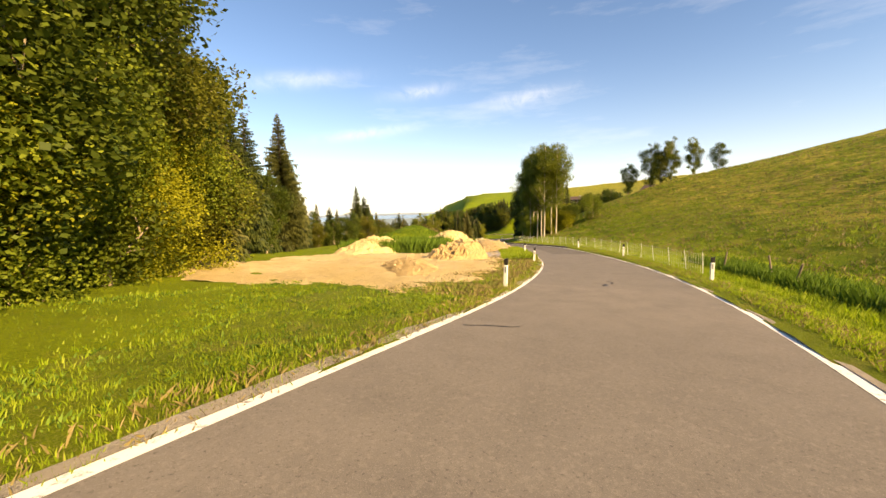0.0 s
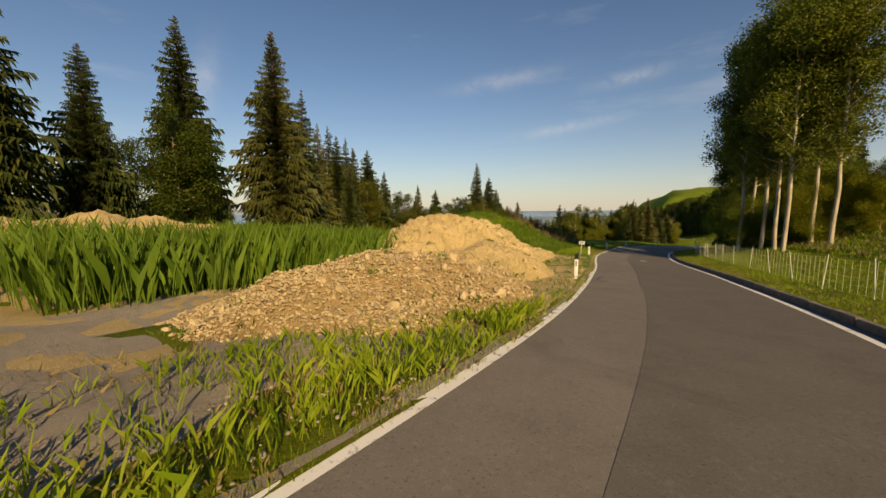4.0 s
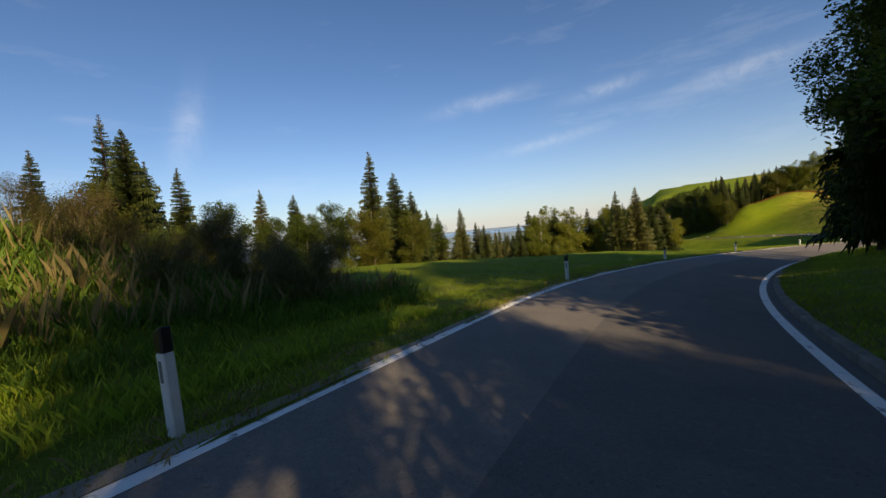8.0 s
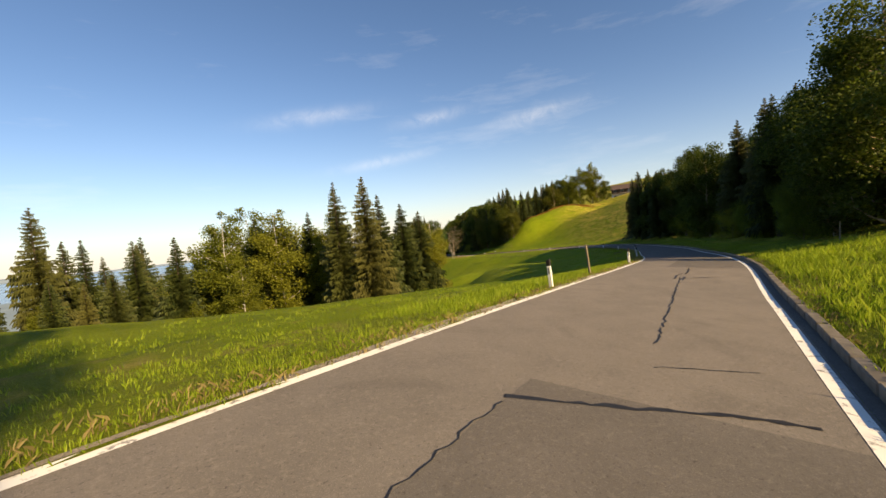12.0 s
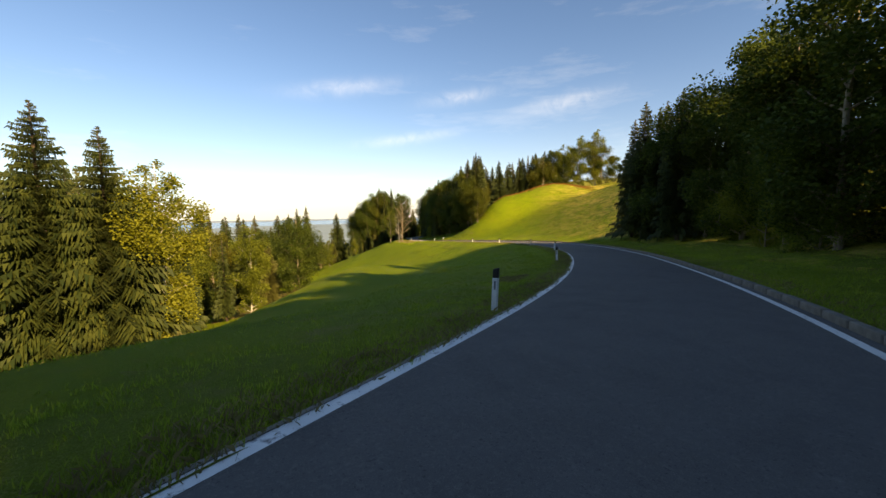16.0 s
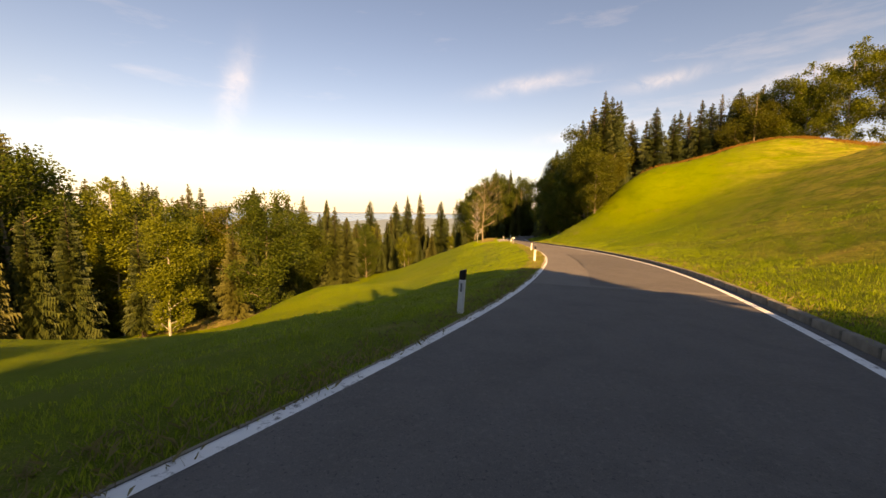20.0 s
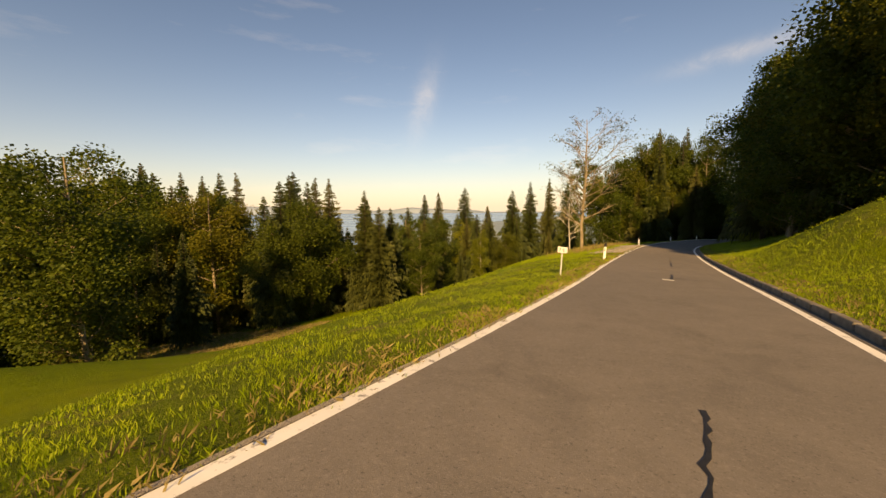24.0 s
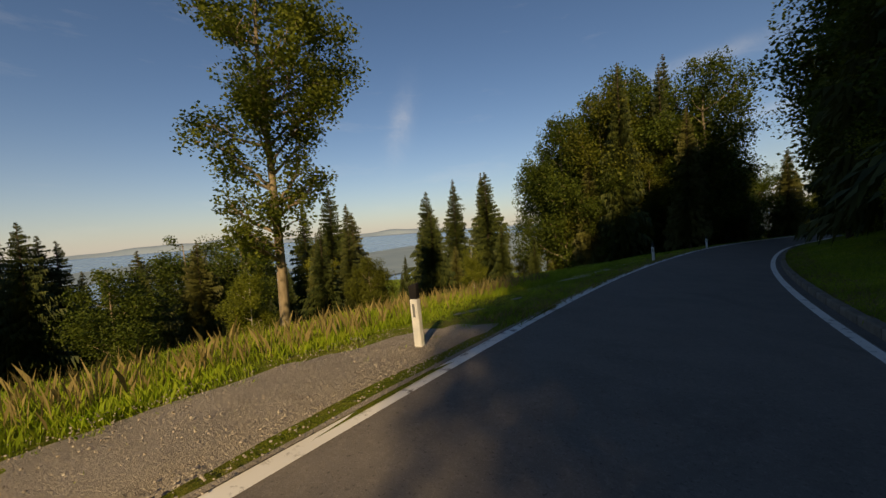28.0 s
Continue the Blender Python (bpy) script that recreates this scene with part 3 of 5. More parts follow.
def ribbon(name, s0, s1, left, right, mat, lift=0.0, step=1.0, rows=2, parent=None, onland=False, label="", sink=0.0):
    """A strip along the road between two offsets from its middle (numbers or functions of length)."""
    ss = np.arange(s0, s1 + step * 0.5, step)
    verts, faces = [], []
    for s in ss:
        a = left(s) if callable(left) else left
        b = right(s) if callable(right) else right
        for k in range(rows):
            d = a + (b - a) * k / (rows - 1)
            x, y = beside(s, d)
            verts.append([x, y, road_z(s, d) + lift])
    V = np.array(verts)
    if onland:
        zz, best = raw_ground(V[:, 0], V[:, 1])
        V[:, 2] = zz + lift + 0.04 * np.sin(V[:, 0] * 2.1) * np.sin(V[:, 1] * 1.7) * np.clip(best, 0, 1)
        if sink:
            V[0::rows, 2] -= sink if abs(left(ss[0]) if callable(left) else left) > abs(right(ss[0]) if callable(right) else right) else 0
            V[rows - 1::rows, 2] -= 0 if abs(left(ss[0]) if callable(left) else left) > abs(right(ss[0]) if callable(right) else right) else sink
    for i in range(len(ss) - 1):
        for k in range(rows - 1):
            a = i * rows + k
            faces.append((a, a + 1, a + rows + 1, a + rows))
    return mesh_object(name, V, faces, mat, parent, label, True)


S_END = float(LS[-1]) - 1
half = lambda s: line_at(s)[3]  # noqa: E731
road = tagged(ribbon("road", -36, S_END, lambda s: -half(s) - 0.12, lambda s: half(s) + 0.12, "asphalt", 0.0, 1.0, 7), "grey worn asphalt country road", "road", kind="structure")
tagged(ribbon("verge_left", -36, S_END, lambda s: -half(s) - 5.5, lambda s: -half(s) - 0.02, "verge", 0.012, 1.0, 12, onland=True, sink=0.35), "grassy road verge with dry tufts", "verge", kind="structure")
tagged(ribbon("verge_right", -36, S_END, lambda s: half(s) + (0.02 if s < 43.5 else 0.42), lambda s: half(s) + 5.5, "verge", 0.012, 1.0, 12, onland=True, sink=0.35), "grassy road verge with dry tufts", "verge", kind="structure")
LW = 0.082


def edge_line(name, s0, s1, side):
    tagged(ribbon(name, s0, s1, lambda s: side * half(s) - LW, lambda s: side * half(s) + LW, "paint", 0.005, 0.5), "worn white edge line", "road line", kind="structure")


edge_line("line_left", -36, 284.2, -1)
for a, b in ((284.6, 286.2), (287.2, 288.9), (289.8, 291.9), (292.7, 295.6), (296.4, S_END)):
    edge_line("line_left", a, b, -1)
edge_line("line_right", -36, S_END, 1)

lake = mesh_object("water", [(-4800, -4800, -78), (4800, -4800, -78), (4800, 4800, -78), (-4800, 4800, -78)], [(0, 1, 2, 3)], "water")
tagged(lake, "wide pale blue lake far below", "lake", kind="structure")


def far_ridge(name, a0, a1, dist, base, top, mat, label, seed):
    """A low range of hills along part of the horizon."""
    rnd = random.Random(seed)
    ph = [rnd.uniform(0, 6.28) for _ in range(5)]
    verts, faces, n = [], [], 90
    for i in range(n + 1):
        a = radians(a0 + (a1 - a0) * i / n)
        u = i / n
        e = math.sin(math.pi * u) ** 0.5
        h = base + (top - base) * e * (0.55 + 0.2 * math.sin(5 * u + ph[0]) + 0.13 * math.sin(13 * u + ph[1]) + 0.08 * math.sin(31 * u + ph[2]) + 0.04 * math.sin(70 * u + ph[3]))
        for r, z in ((dist, base), (dist + 60, base + (h - base) * 0.6), (dist + 140, h), (dist + 300, base)):
            verts.append((math.sin(a) * r, math.cos(a) * r, z))
    for i in range(n):
        for k in range(3):
            p = i * 4 + k
            faces.append((p, p + 4, p + 5, p + 1))
    tagged(mesh_object(name, verts, faces, mat, smooth=True), label, "hills", kind="structure")


far_ridge("backdrop_mountains", -62, -12, 4200, -78, 40, "hazed_hill", "blue mountains beyond the lake, haze painted in", 3)
far_ridge("backdrop_shore", -30, 75, 3900, -78, -48, "hazed_hill", "flat far shore, haze painted in", 5)


def flat_land(name, a0, a1, r0, r1, seed):
    rnd = random.Random(seed)
    verts, faces, n = [], [], 60
    for i in range(n + 1):
        a = radians(a0 + (a1 - a0) * i / n)
        w = math.sin(math.pi * i / n)
        for r in (r0 + 120 * math.sin(i * 0.5) + rnd.uniform(-20, 20), r0 + (r1 - r0) * w + 80 * math.sin(i * 0.37 + 1)):
            verts.append((math.sin(a) * r, math.cos(a) * r, -77.0))
    for i in range(n):
        faces.append((2 * i, 2 * i + 2, 2 * i + 3, 2 * i + 1))
    tagged(mesh_object(name, verts, faces, "hazed_land"), "lowland by the lake, haze painted in", "lowland", kind="structure")


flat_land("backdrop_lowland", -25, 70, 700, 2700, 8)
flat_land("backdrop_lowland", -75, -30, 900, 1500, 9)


# ---------------------------------------------------------------- trees
def quad_leaf(verts, faces, p, size, rnd, flat=0.5):
    """One leaf spray: a bent pair of faces, with no fixed facing."""
    n = Vector((rnd.uniform(-1, 1), rnd.uniform(-1, 1), rnd.uniform(-0.2, 1) + flat)).normalized()
    u = n.orthogonal().normalized()
    u.rotate(Matrix.Rotation(rnd.uniform(0, 6.28), 3, n))
    w = n.cross(u)
    b = len(verts)
    l, k = size * rnd.uniform(0.7, 1.3), size * rnd.uniform(0.35, 0.6)
    verts.extend([p - u * l * 0.5, p + w * k - n * k * 0.25, p + u * l * 0.5 - n * l * 0.15, p - w * k - n * k * 0.25])
    faces.append((b, b + 1, b + 2, b + 3))


def spruce_meshes(seed, h=20.0, levels=34, bare=0.08, spread=0.17, sparse=0.0, twigs=6):
    rnd = random.Random(seed)
    tv, tf, cv, cf = [], [], [], []
    tube(tv, tf, [(0, 0, -0.8), (0.02, 0, h * 0.3), (-0.03, 0.02, h * 0.65), (0, 0, h * 0.985)], [h * 0.016, h * 0.012, h * 0.007, 0.02], 8)
    for i in range(levels):
        u = i / (levels - 1)
        z = h * (bare + (0.985 - bare) * u)
        reach = h * spread * (1 - u) ** 0.85 * (0.75 + 0.25 * min(1, (u + 0.02) * 9)) + 0.12
        n = 12 if u < 0.7 else 9
        turn = rnd.uniform(0, 6.28)
        for k in range(n):
            if rnd.random() < sparse:
                continue
            a = turn + 6.283 * k / n + rnd.uniform(-0.3, 0.3)
            L = reach * rnd.uniform(0.6, 1.1) * (0.98 + 0.55 * noise.noise((math.cos(a) * 1.2 + seed, math.sin(a) * 1.2, u * 5.0)))
            zb = min(h * 0.985, z + rnd.uniform(-0.7, 0.7) * h / levels)
            d = Vector((math.cos(a), math.sin(a), 0))
            sidev = Vector((-d.y, d.x, 0))
            rise = 0.35 * (u - 0.35)
            droop = 0.32 - 0.25 * u
            prev = Vector((0, 0, zb))
            for j in range(1, twigs + 1):
                q = j / twigs
                pt = Vector((0, 0, zb)) + d * (L * q) + Vector((0, 0, L * (rise * q - droop * q * q + 0.10 * q**4)))
                wdt = L * ((1.35 / twigs + 0.045) * (1 - q * 0.7) + 0.04) * rnd.uniform(0.7, 1.3)
                hang = L * 0.12 * rnd.uniform(0.5, 1.9) + 0.08
                for sd in (-1, 1):
                    b = len(cv)
                    tip = pt + sidev * sd * wdt + d * (wdt * 0.55) - Vector((0, 0, hang))
                    cv.extend([prev, pt, tip])
                    cf.append((b, b + 1, b + 2))
                if j % 2 == 0:
                    b = len(cv)
                    cv.extend([prev, pt, (prev + pt) / 2 + d * 0.1 * L - Vector((0, 0, hang * 1.9))])
                    cf.append((b, b + 1, b + 2))
                prev = pt
    return tv, tf, cv, cf


def limb_tree(seed, h, trunk_r, crown_from, reach, levels=11, upright=0.55, wob=0.35, twigs=3):
    """Trunk, limbs and twig ends of a broad-leaved tree."""
    rnd = random.Random(seed)
    tv, tf, ends = [], [], []
    pts, p = [], Vector((0, 0, -0.8))
    for i in range(9):
        pts.append(p.copy())
        p = p + Vector((rnd.uniform(-wob, wob) * h * 0.02, rnd.uniform(-wob, wob) * h * 0.02, (h * 0.95 + 0.8) / 8))
    tube(tv, tf, pts, [trunk_r * (1 - 0.85 * i / 8) for i in range(9)], 8)
    for i in range(levels):
        u = crown_from + (0.97 - crown_from) * i / (levels - 1)
        k = min(7, int(u * 8))
        o = pts[k].lerp(pts[k + 1], u * 8 - k)
        bulge = math.sin(math.pi * min(1, (u - crown_from) / (1.03 - crown_from) * 0.85 + 0.15)) ** 0.7
        for _ in range(2 if u < 0.85 else 1):
            a = rnd.uniform(0, 6.28)
            L = reach * bulge * rnd.uniform(0.65, 1.1) + 0.25
            d = Vector((math.cos(a), math.sin(a), upright * rnd.uniform(0.6, 1.4))).normalized()
            q = [o, o + d * L * 0.45 + Vector((rnd.uniform(-.1, .1), rnd.uniform(-.1, .1), 0)) * L, o + d * L + Vector((0, 0, 0.1 * L))]
            r = trunk_r * (1 - u) * 0.5 + 0.015
            tube(tv, tf, q, [r, r * 0.6, r * 0.2], 5)
            ends.append((q[2], L * 0.42))
            ends.append((q[1], L * 0.34))
            for _ in range(twigs):
                e = q[1].lerp(q[2], rnd.uniform(0, 0.8))
                d2 = (d + Vector((rnd.uniform(-1, 1), rnd.uniform(-1, 1), rnd.uniform(-0.4, 0.8)))).normalized()
                l2 = L * rnd.uniform(0.3, 0.55)
                tube(tv, tf, [e, e + d2 * l2 * 0.5 + Vector((0, 0, 0.04 * l2)), e + d2 * l2], [r * 0.4, r * 0.28, r * 0.1], 4)
                ends.append((e + d2 * l2, l2 * 0.7))
    return tv, tf, ends, rnd


def broad_meshes(seed, h=14.0, trunk_r=0.2, crown_from=0.22, reach=3.2, leaves=7000, size=0.30, levels=11, upright=0.55, spread=1.25, twigs=3):
    tv, tf, ends, rnd = limb_tree(seed, h, trunk_r, crown_from, reach, levels, upright, 0.35, twigs)
    cv, cf = [], []
    total = sum(r * r for _, r in ends)
    for c, r in ends:
        for _ in range(max(3, int(leaves * r * r / total))):
            g = Vector((rnd.gauss(0, 1), rnd.gauss(0, 1), rnd.gauss(0, 0.8)))
            g = g.normalized() * (rnd.random() ** 0.45) * r * spread
            quad_leaf(cv, cf, c + g, size, rnd)
    return tv, tf, cv, cf


PROTO = {}


def tree_proto(kind, meshes, trunk_mat, crown_mat):
    tv, tf, cv, cf = meshes
    tm = bpy.data.meshes.new("trunk")
    tm.from_pydata(tv, [], tf)
    tm.polygons.foreach_set("use_smooth", [True] * len(tm.polygons))
    tm.materials.append(M[trunk_mat])
    cm = None
    if cv:
        cm = bpy.data.meshes.new("crown")
        cm.from_pydata(cv, [], cf)
        cm.materials.append(M[crown_mat])
    top = max(v[2] for v in (cv or tv))
    PROTO.setdefault(kind, []).append((tm, cm, top))


for k in range(4):
    tree_proto("spruce", spruce_meshes(10 + k, 20, 66, 0.05 + 0.02 * k, 0.15 + 0.018 * k, 0.06, 9), "bark_spruce", "spruce")
for k in range(2):
    tree_proto("thin_spruce", spruce_meshes(20 + k, 20, 56, 0.10, 0.135, 0.22, 9), "bark_spruce", "spruce")
for k in range(4):
    tree_proto("broad", broad_meshes(30 + k, 14, 0.2, 0.08, 3.4, 24000, 0.185, 14), "bark_grey", "broad")
for k in range(2):
    tree_proto("poplar", broad_meshes(40 + k, 16, 0.13, 0.34, 2.2, 22000, 0.125, 18, 0.9), "bark_pale", "poplar_leaf")
for k in range(2):
    tree_proto("birch", broad_meshes(45 + k, 14, 0.13, 0.10, 2.2, 20000, 0.17, 18, 0.5), "bark_birch", "birch_leaf")
for k in range(3):
    tree_proto("bush", broad_meshes(50 + k, 6, 0.08, 0.0, 2.6, 30000, 0.10, 11, 0.7), "bark_grey", "bushy")
tree_proto("scrub", broad_meshes(55, 3, 0.03, 0.0, 1.5, 14000, 0.05, 10, 1.1), "bark_grey", "scrub")
tree_proto("scrub", broad_meshes(56, 3, 0.03, 0.0, 1.3, 14000, 0.05, 10, 1.3), "bark_grey", "scrub")
tree_proto("lone", broad_meshes(61, 12, 0.17, 0.24, 1.9, 26000, 0.10, 22, 0.6, 0.85, 6), "bark_grey", "poplar_leaf")
tree_proto("half_bare", broad_meshes(63, 12, 0.125, 0.25, 2.8, 3400, 0.10, 19, 0.8, 0.5, 9), "bark_grey", "dry_leaf")
tree_proto("bare_thin", limb_tree(64, 9, 0.07, 0.2, 1.6, 13, 0.6, 0.35, 8)[:2] + ([], []), "bark_birch", "dry_leaf")
PICK = random.Random(77)
LABELS = dict(spruce="tall dark green spruce on the slope", thin_spruce="slender spruce with sparse drooping boughs",
              broad="leafy green broad-leaved tree", poplar="tall upright leafy tree with pale trunk", birch="yellow-green birch with pale bark",
              bush="dense bright green roadside bush", scrub="brownish green scrub bush beside the meadow", lone="young leafy ash beside the lay-by",
              half_bare="tall half-dead tree with few leaves", bare_thin="thin leafless stem beside the lay-by")


def plant(kind, x, y, h, group="", sink=0.0, wide=1.0, z=None):
    tm, cm, top = PICK.choice(PROTO[kind])
    k = h / top
    z = ground_z(x, y) if z is None else z
    m = Matrix.LocRotScale((x, y, z - sink), Euler((0, 0, PICK.uniform(0, 6.28))), (k * wide, k * wide, k))
    name = {"bush": "bush", "scrub": "bush", "spruce": "spruce_tree", "thin_spruce": "spruce_tree", "birch": "birch_tree", "poplar": "poplar_tree"}.get(kind, "tree")
    t = thing(name, LABELS[kind], "bush" if kind in ("bush", "scrub") else "tree", group, m)
    tr = new("trunk", tm)
    tr.parent = t
    if cm:
        cr = new("crown", cm)
        cr.parent = t
    return t


def plant_top(kind, x, y, top, wide=1.0, group="forest below the road"):
    z = ground_z(x, y)
    h = max(4.0, top - z)
    plant(kind, x, y, h, group, wide=wide * (1.22 if "spruce" in kind else 1.0) * min(1.0, (24 / h) ** 0.6), z=z)


# trees whose crowns stand out against the sky: kind, place, height of the tip
SITE_TREES = [
    ("spruce", -15.7, 43, 19.5), ("spruce", -22, 36, 17.5), ("thin_spruce", -13.6, 47, 14.5), ("thin_spruce", -12.1, 80, 14.5), ("spruce", -10.9, 82, 12.8),
    ("thin_spruce", -13.2, 64, 13.6), ("spruce", -28.8, 17, 17.6), ("spruce", -32.5, 14, 16.5), ("spruce", -26, 21.5, 15.5), ("spruce", -24, 27, 11.5),
    ("broad", -21, 32, 9), ("spruce", -31, -1, 14.5), ("spruce", -34, 3.5, 15.5), ("spruce", -37, -3, 16), ("spruce", -34.5, 9, 16.5),
    ("thin_spruce", -13.1, 54, 12),
]
MEADOW_EDGE = [
    ("spruce", -11.4, 60.4, 11.4), ("spruce", -9.1, 55.5, 6.5), ("spruce", -7.5, 75.7, 11.4), ("spruce", -7, 78.3, 8.3), ("spruce", -4.2, 79.7, 7.6),
    ("spruce", 3.2, 85.7, 5), ("spruce", 7.5, 86.7, 4), ("broad", -0.1, 82.5, 3.8), ("broad", 12.4, 83.5, 2.5), ("birch", 15.2, 84.8, 1.5),
    ("broad", 18.3, 84, 1.2), ("broad", 24.3, 85.9, 0), ("broad", 6.1, 80.2, 0.9), ("broad", 9.9, 80.1, 1.1), ("broad", 0.4, 76.2, 0),
    ("broad", -7.5, 69.9, 5.4), ("spruce", -9.3, 66.1, 7.2), ("spruce", 18.7, 92.5, 10.8),
]
LOWER_EDGE = [
    ("spruce", 22.5, 95, 7.5), ("spruce", 25.6, 98.8, 4.5), ("broad", 28.7, 107.1, -0.1), ("spruce", 31.5, 107.9, 0.2), ("spruce", 41.3, 129.2, -2.4),
    ("spruce", 47, 129.3, -3.1), ("birch", 58.6, 117.9, -0.3), ("spruce", 62.9, 118.9, -1.8), ("birch", 65.8, 116, -0.5), ("spruce", 70.3, 116.6, -1.3),
    ("birch", 73.1, 113.3, -0.8), ("spruce", 71.6, 106.5, 1.8), ("spruce", 75, 104.5, 2.2), ("spruce", 78.6, 108.2, 0.1), ("spruce", 84.1, 111.9, -1.2),
    ("spruce", 87.5, 112, -2.6), ("birch", 90.5, 113.5, -4.5), ("birch", 61.5, 122, 0.5), ("spruce", 66.8, 119.4, -1.7), ("spruce", 52.7, 117.9, -3.5),
]
FOREST_TIPS = [
    ("spruce", 40.5, 116, -7.2), ("spruce", 46.1, 116.1, -7), ("birch", 56.9, 120.7, -3.5), ("broad", 108.7, 160.7, -9.3), ("spruce", 47.2, 139, -2.2),
    ("spruce", 30, 115, 1.6), ("spruce", 72.7, 144, -2.6), ("birch", 81.6, 147.2, -7.2),
]
FOREST_WEST = [
    ("spruce", 72.9, 161.8, 0.4), ("spruce", 74.7, 160.5, -1.3), ("spruce", 77.3, 161.9, -4.2), ("birch", 75.6, 178.8, -7.0), ("spruce", 76, 185.4, -7.5), ("spruce", 78.1, 194.7, -9.7),
    ("spruce", 81.9, 194.9, -8), ("broad", 79.4, 182.4, -10.2), ("broad", 86.4, 191, -11.9), ("spruce", 90.1, 203.2, -8.1), ("spruce", 93.2, 212, -14.8), ("spruce", 95.6, 255.7, -10.5),
    ("broad", 107.3, 218.6, -15.8), ("spruce", 114.3, 238.8, -9.5), ("birch", 84.5, 167, -8.2), ("birch", 87.0, 163, -9.0), ("broad", 80, 155, -4.0), ("broad", 88, 176, -14), ("spruce", 86, 168, -11.5),
]
FOREST_MIDDLE = [
    ("spruce", 63.2, 181.6, -5.8), ("birch", 72.1, 168.1, -8.7), ("spruce", 69.7, 171.7, -8.4), ("spruce", 62.5, 185.6, -8), ("spruce", 62.7, 189, -6.9), ("spruce", 69.8, 189.4, -6.2), ("spruce", 74.1, 189.6, -11.2),
    ("spruce", 68.3, 202, -7.6), ("spruce", 73, 206.1, -6.7), ("broad", 92.6, 184.6, -11.3), ("broad", 87.3, 185.5, -10.8), ("spruce", 89.2, 205.3, -7.2), ("spruce", 96, 201.2, -9.7), ("spruce", 93.5, 213.5, -15.5),
    ("spruce", 89.4, 233.8, -18.2), ("broad", 95.9, 231.1, -18.1), ("spruce", 96.4, 242, -14.4), ("spruce", 90, 282, -8.8), ("spruce", 108.2, 250.8, -16.3), ("spruce", 115.8, 242.3, -17.8), ("spruce", 122, 263.5, -9.4),
    ("spruce", 126.6, 269, -6.7), ("spruce", 132, 274.4, -5.3), ("spruce", 139.1, 244.6, -9.1), ("spruce", 121.7, 233.2, -14.2),
]
FOREST_NEAR = [
    ("spruce", 71.1, 185.3, -7.8), ("spruce", 77, 186.8, -8.5), ("spruce", 82.1, 186.1, -10.7), ("spruce", 70.1, 196.2, -7.3), ("spruce", 76, 196.7, -10.8), ("spruce", 100.1, 190.2, -10.3), ("broad", 105, 190.4, -12.7),
    ("broad", 104.1, 185.3, -15.4), ("spruce", 99.4, 199.4, -9.1), ("spruce", 103.4, 197.8, -9.5), ("spruce", 110.8, 196.9, -11.7), ("spruce", 113.5, 196.7, -14.3), ("spruce", 111.8, 210.5, -17.3), ("spruce", 112.8, 215.9, -16.9),
    ("broad", 113.6, 220.9, -16.1), ("spruce", 121, 226.5, -16.1), ("spruce", 123.3, 229.5, -16.7), ("broad", 127.7, 226.6, -19.8), ("spruce", 141.9, 211, -15.9), ("spruce", 96, 191, -12.5), ("spruce", 108, 202, -13), ("broad", 117, 205, -18),
]
for row in (SITE_TREES, MEADOW_EDGE, LOWER_EDGE, FOREST_TIPS, FOREST_WEST, FOREST_MIDDLE, FOREST_NEAR):
    for kind, x, y, top in row:
        plant_top(kind, x, y, top)


def low_east(x, y):
    """Keeps the open slope beside the upper road free of trees."""
    return math.atan2(x + 15.5, y + 16.4) < radians(48.5) and math.atan2(x + 32, y + 26.9) < radians(53)


def belt(kinds, s0, s1, d0, d1, n, h0, h1, group, gap=3.2, seed=1, allow=None):
    """Trees scattered in a strip beside the road."""
    rnd = random.Random(seed)
    spots, tries = [], 0
    while len(spots) < n and tries < n * 30:
        tries += 1
        x, y = beside(rnd.uniform(s0, s1), rnd.uniform(d0, d1))
        if (allow is None or allow(x, y)) and all((x - a) ** 2 + (y - b) ** 2 > gap * gap for a, b in spots) and np.min(np.hypot(LINE[:, 0] - x, LINE[:, 1] - y) - LINE[:, 3]) > 2.6:
            spots.append((x, y))
            plant(rnd.choice(kinds), x, y, rnd.uniform(h0, h1), group)


# upper left: a wall of leaves that runs back from the road, and the wood behind the site
WALL = random.Random(2)
for k in range(15):
    u = k / 14
    plant("bush", -38.0 + 6.0 * u + WALL.uniform(-0.9, 0.3), -21.5 + 18.0 * u + WALL.uniform(-0.6, 0.6), WALL.uniform(6.5, 8.5), "roadside bushes", 0.5, 0.85)
for k in range(10):
    u = k / 9
    plant("broad", -42.0 + 6.5 * u + WALL.uniform(-1.5, 1), -22.0 + 20.0 * u, WALL.uniform(12, 15), "upper wood")
for x, y, h in [(-31.6, -2.6, 13.5), (-32.6, -6.5, 13), (-33.8, -10.5, 13), (-31.2, 1.2, 13), (-35, -14.5, 12.5)]:
    plant("broad", x, y, h, "upper wood")
for k in range(8):
    plant("bush", -40.5 - 2.0 * k, -24.5 - 1.2 * k, WALL.uniform(6, 8), "roadside bushes", 0.5, 0.85)
belt(["spruce", "thin_spruce", "broad"], 35, 100, -85, -56, 22, 11, 16, "upper wood", 4.0, 4)
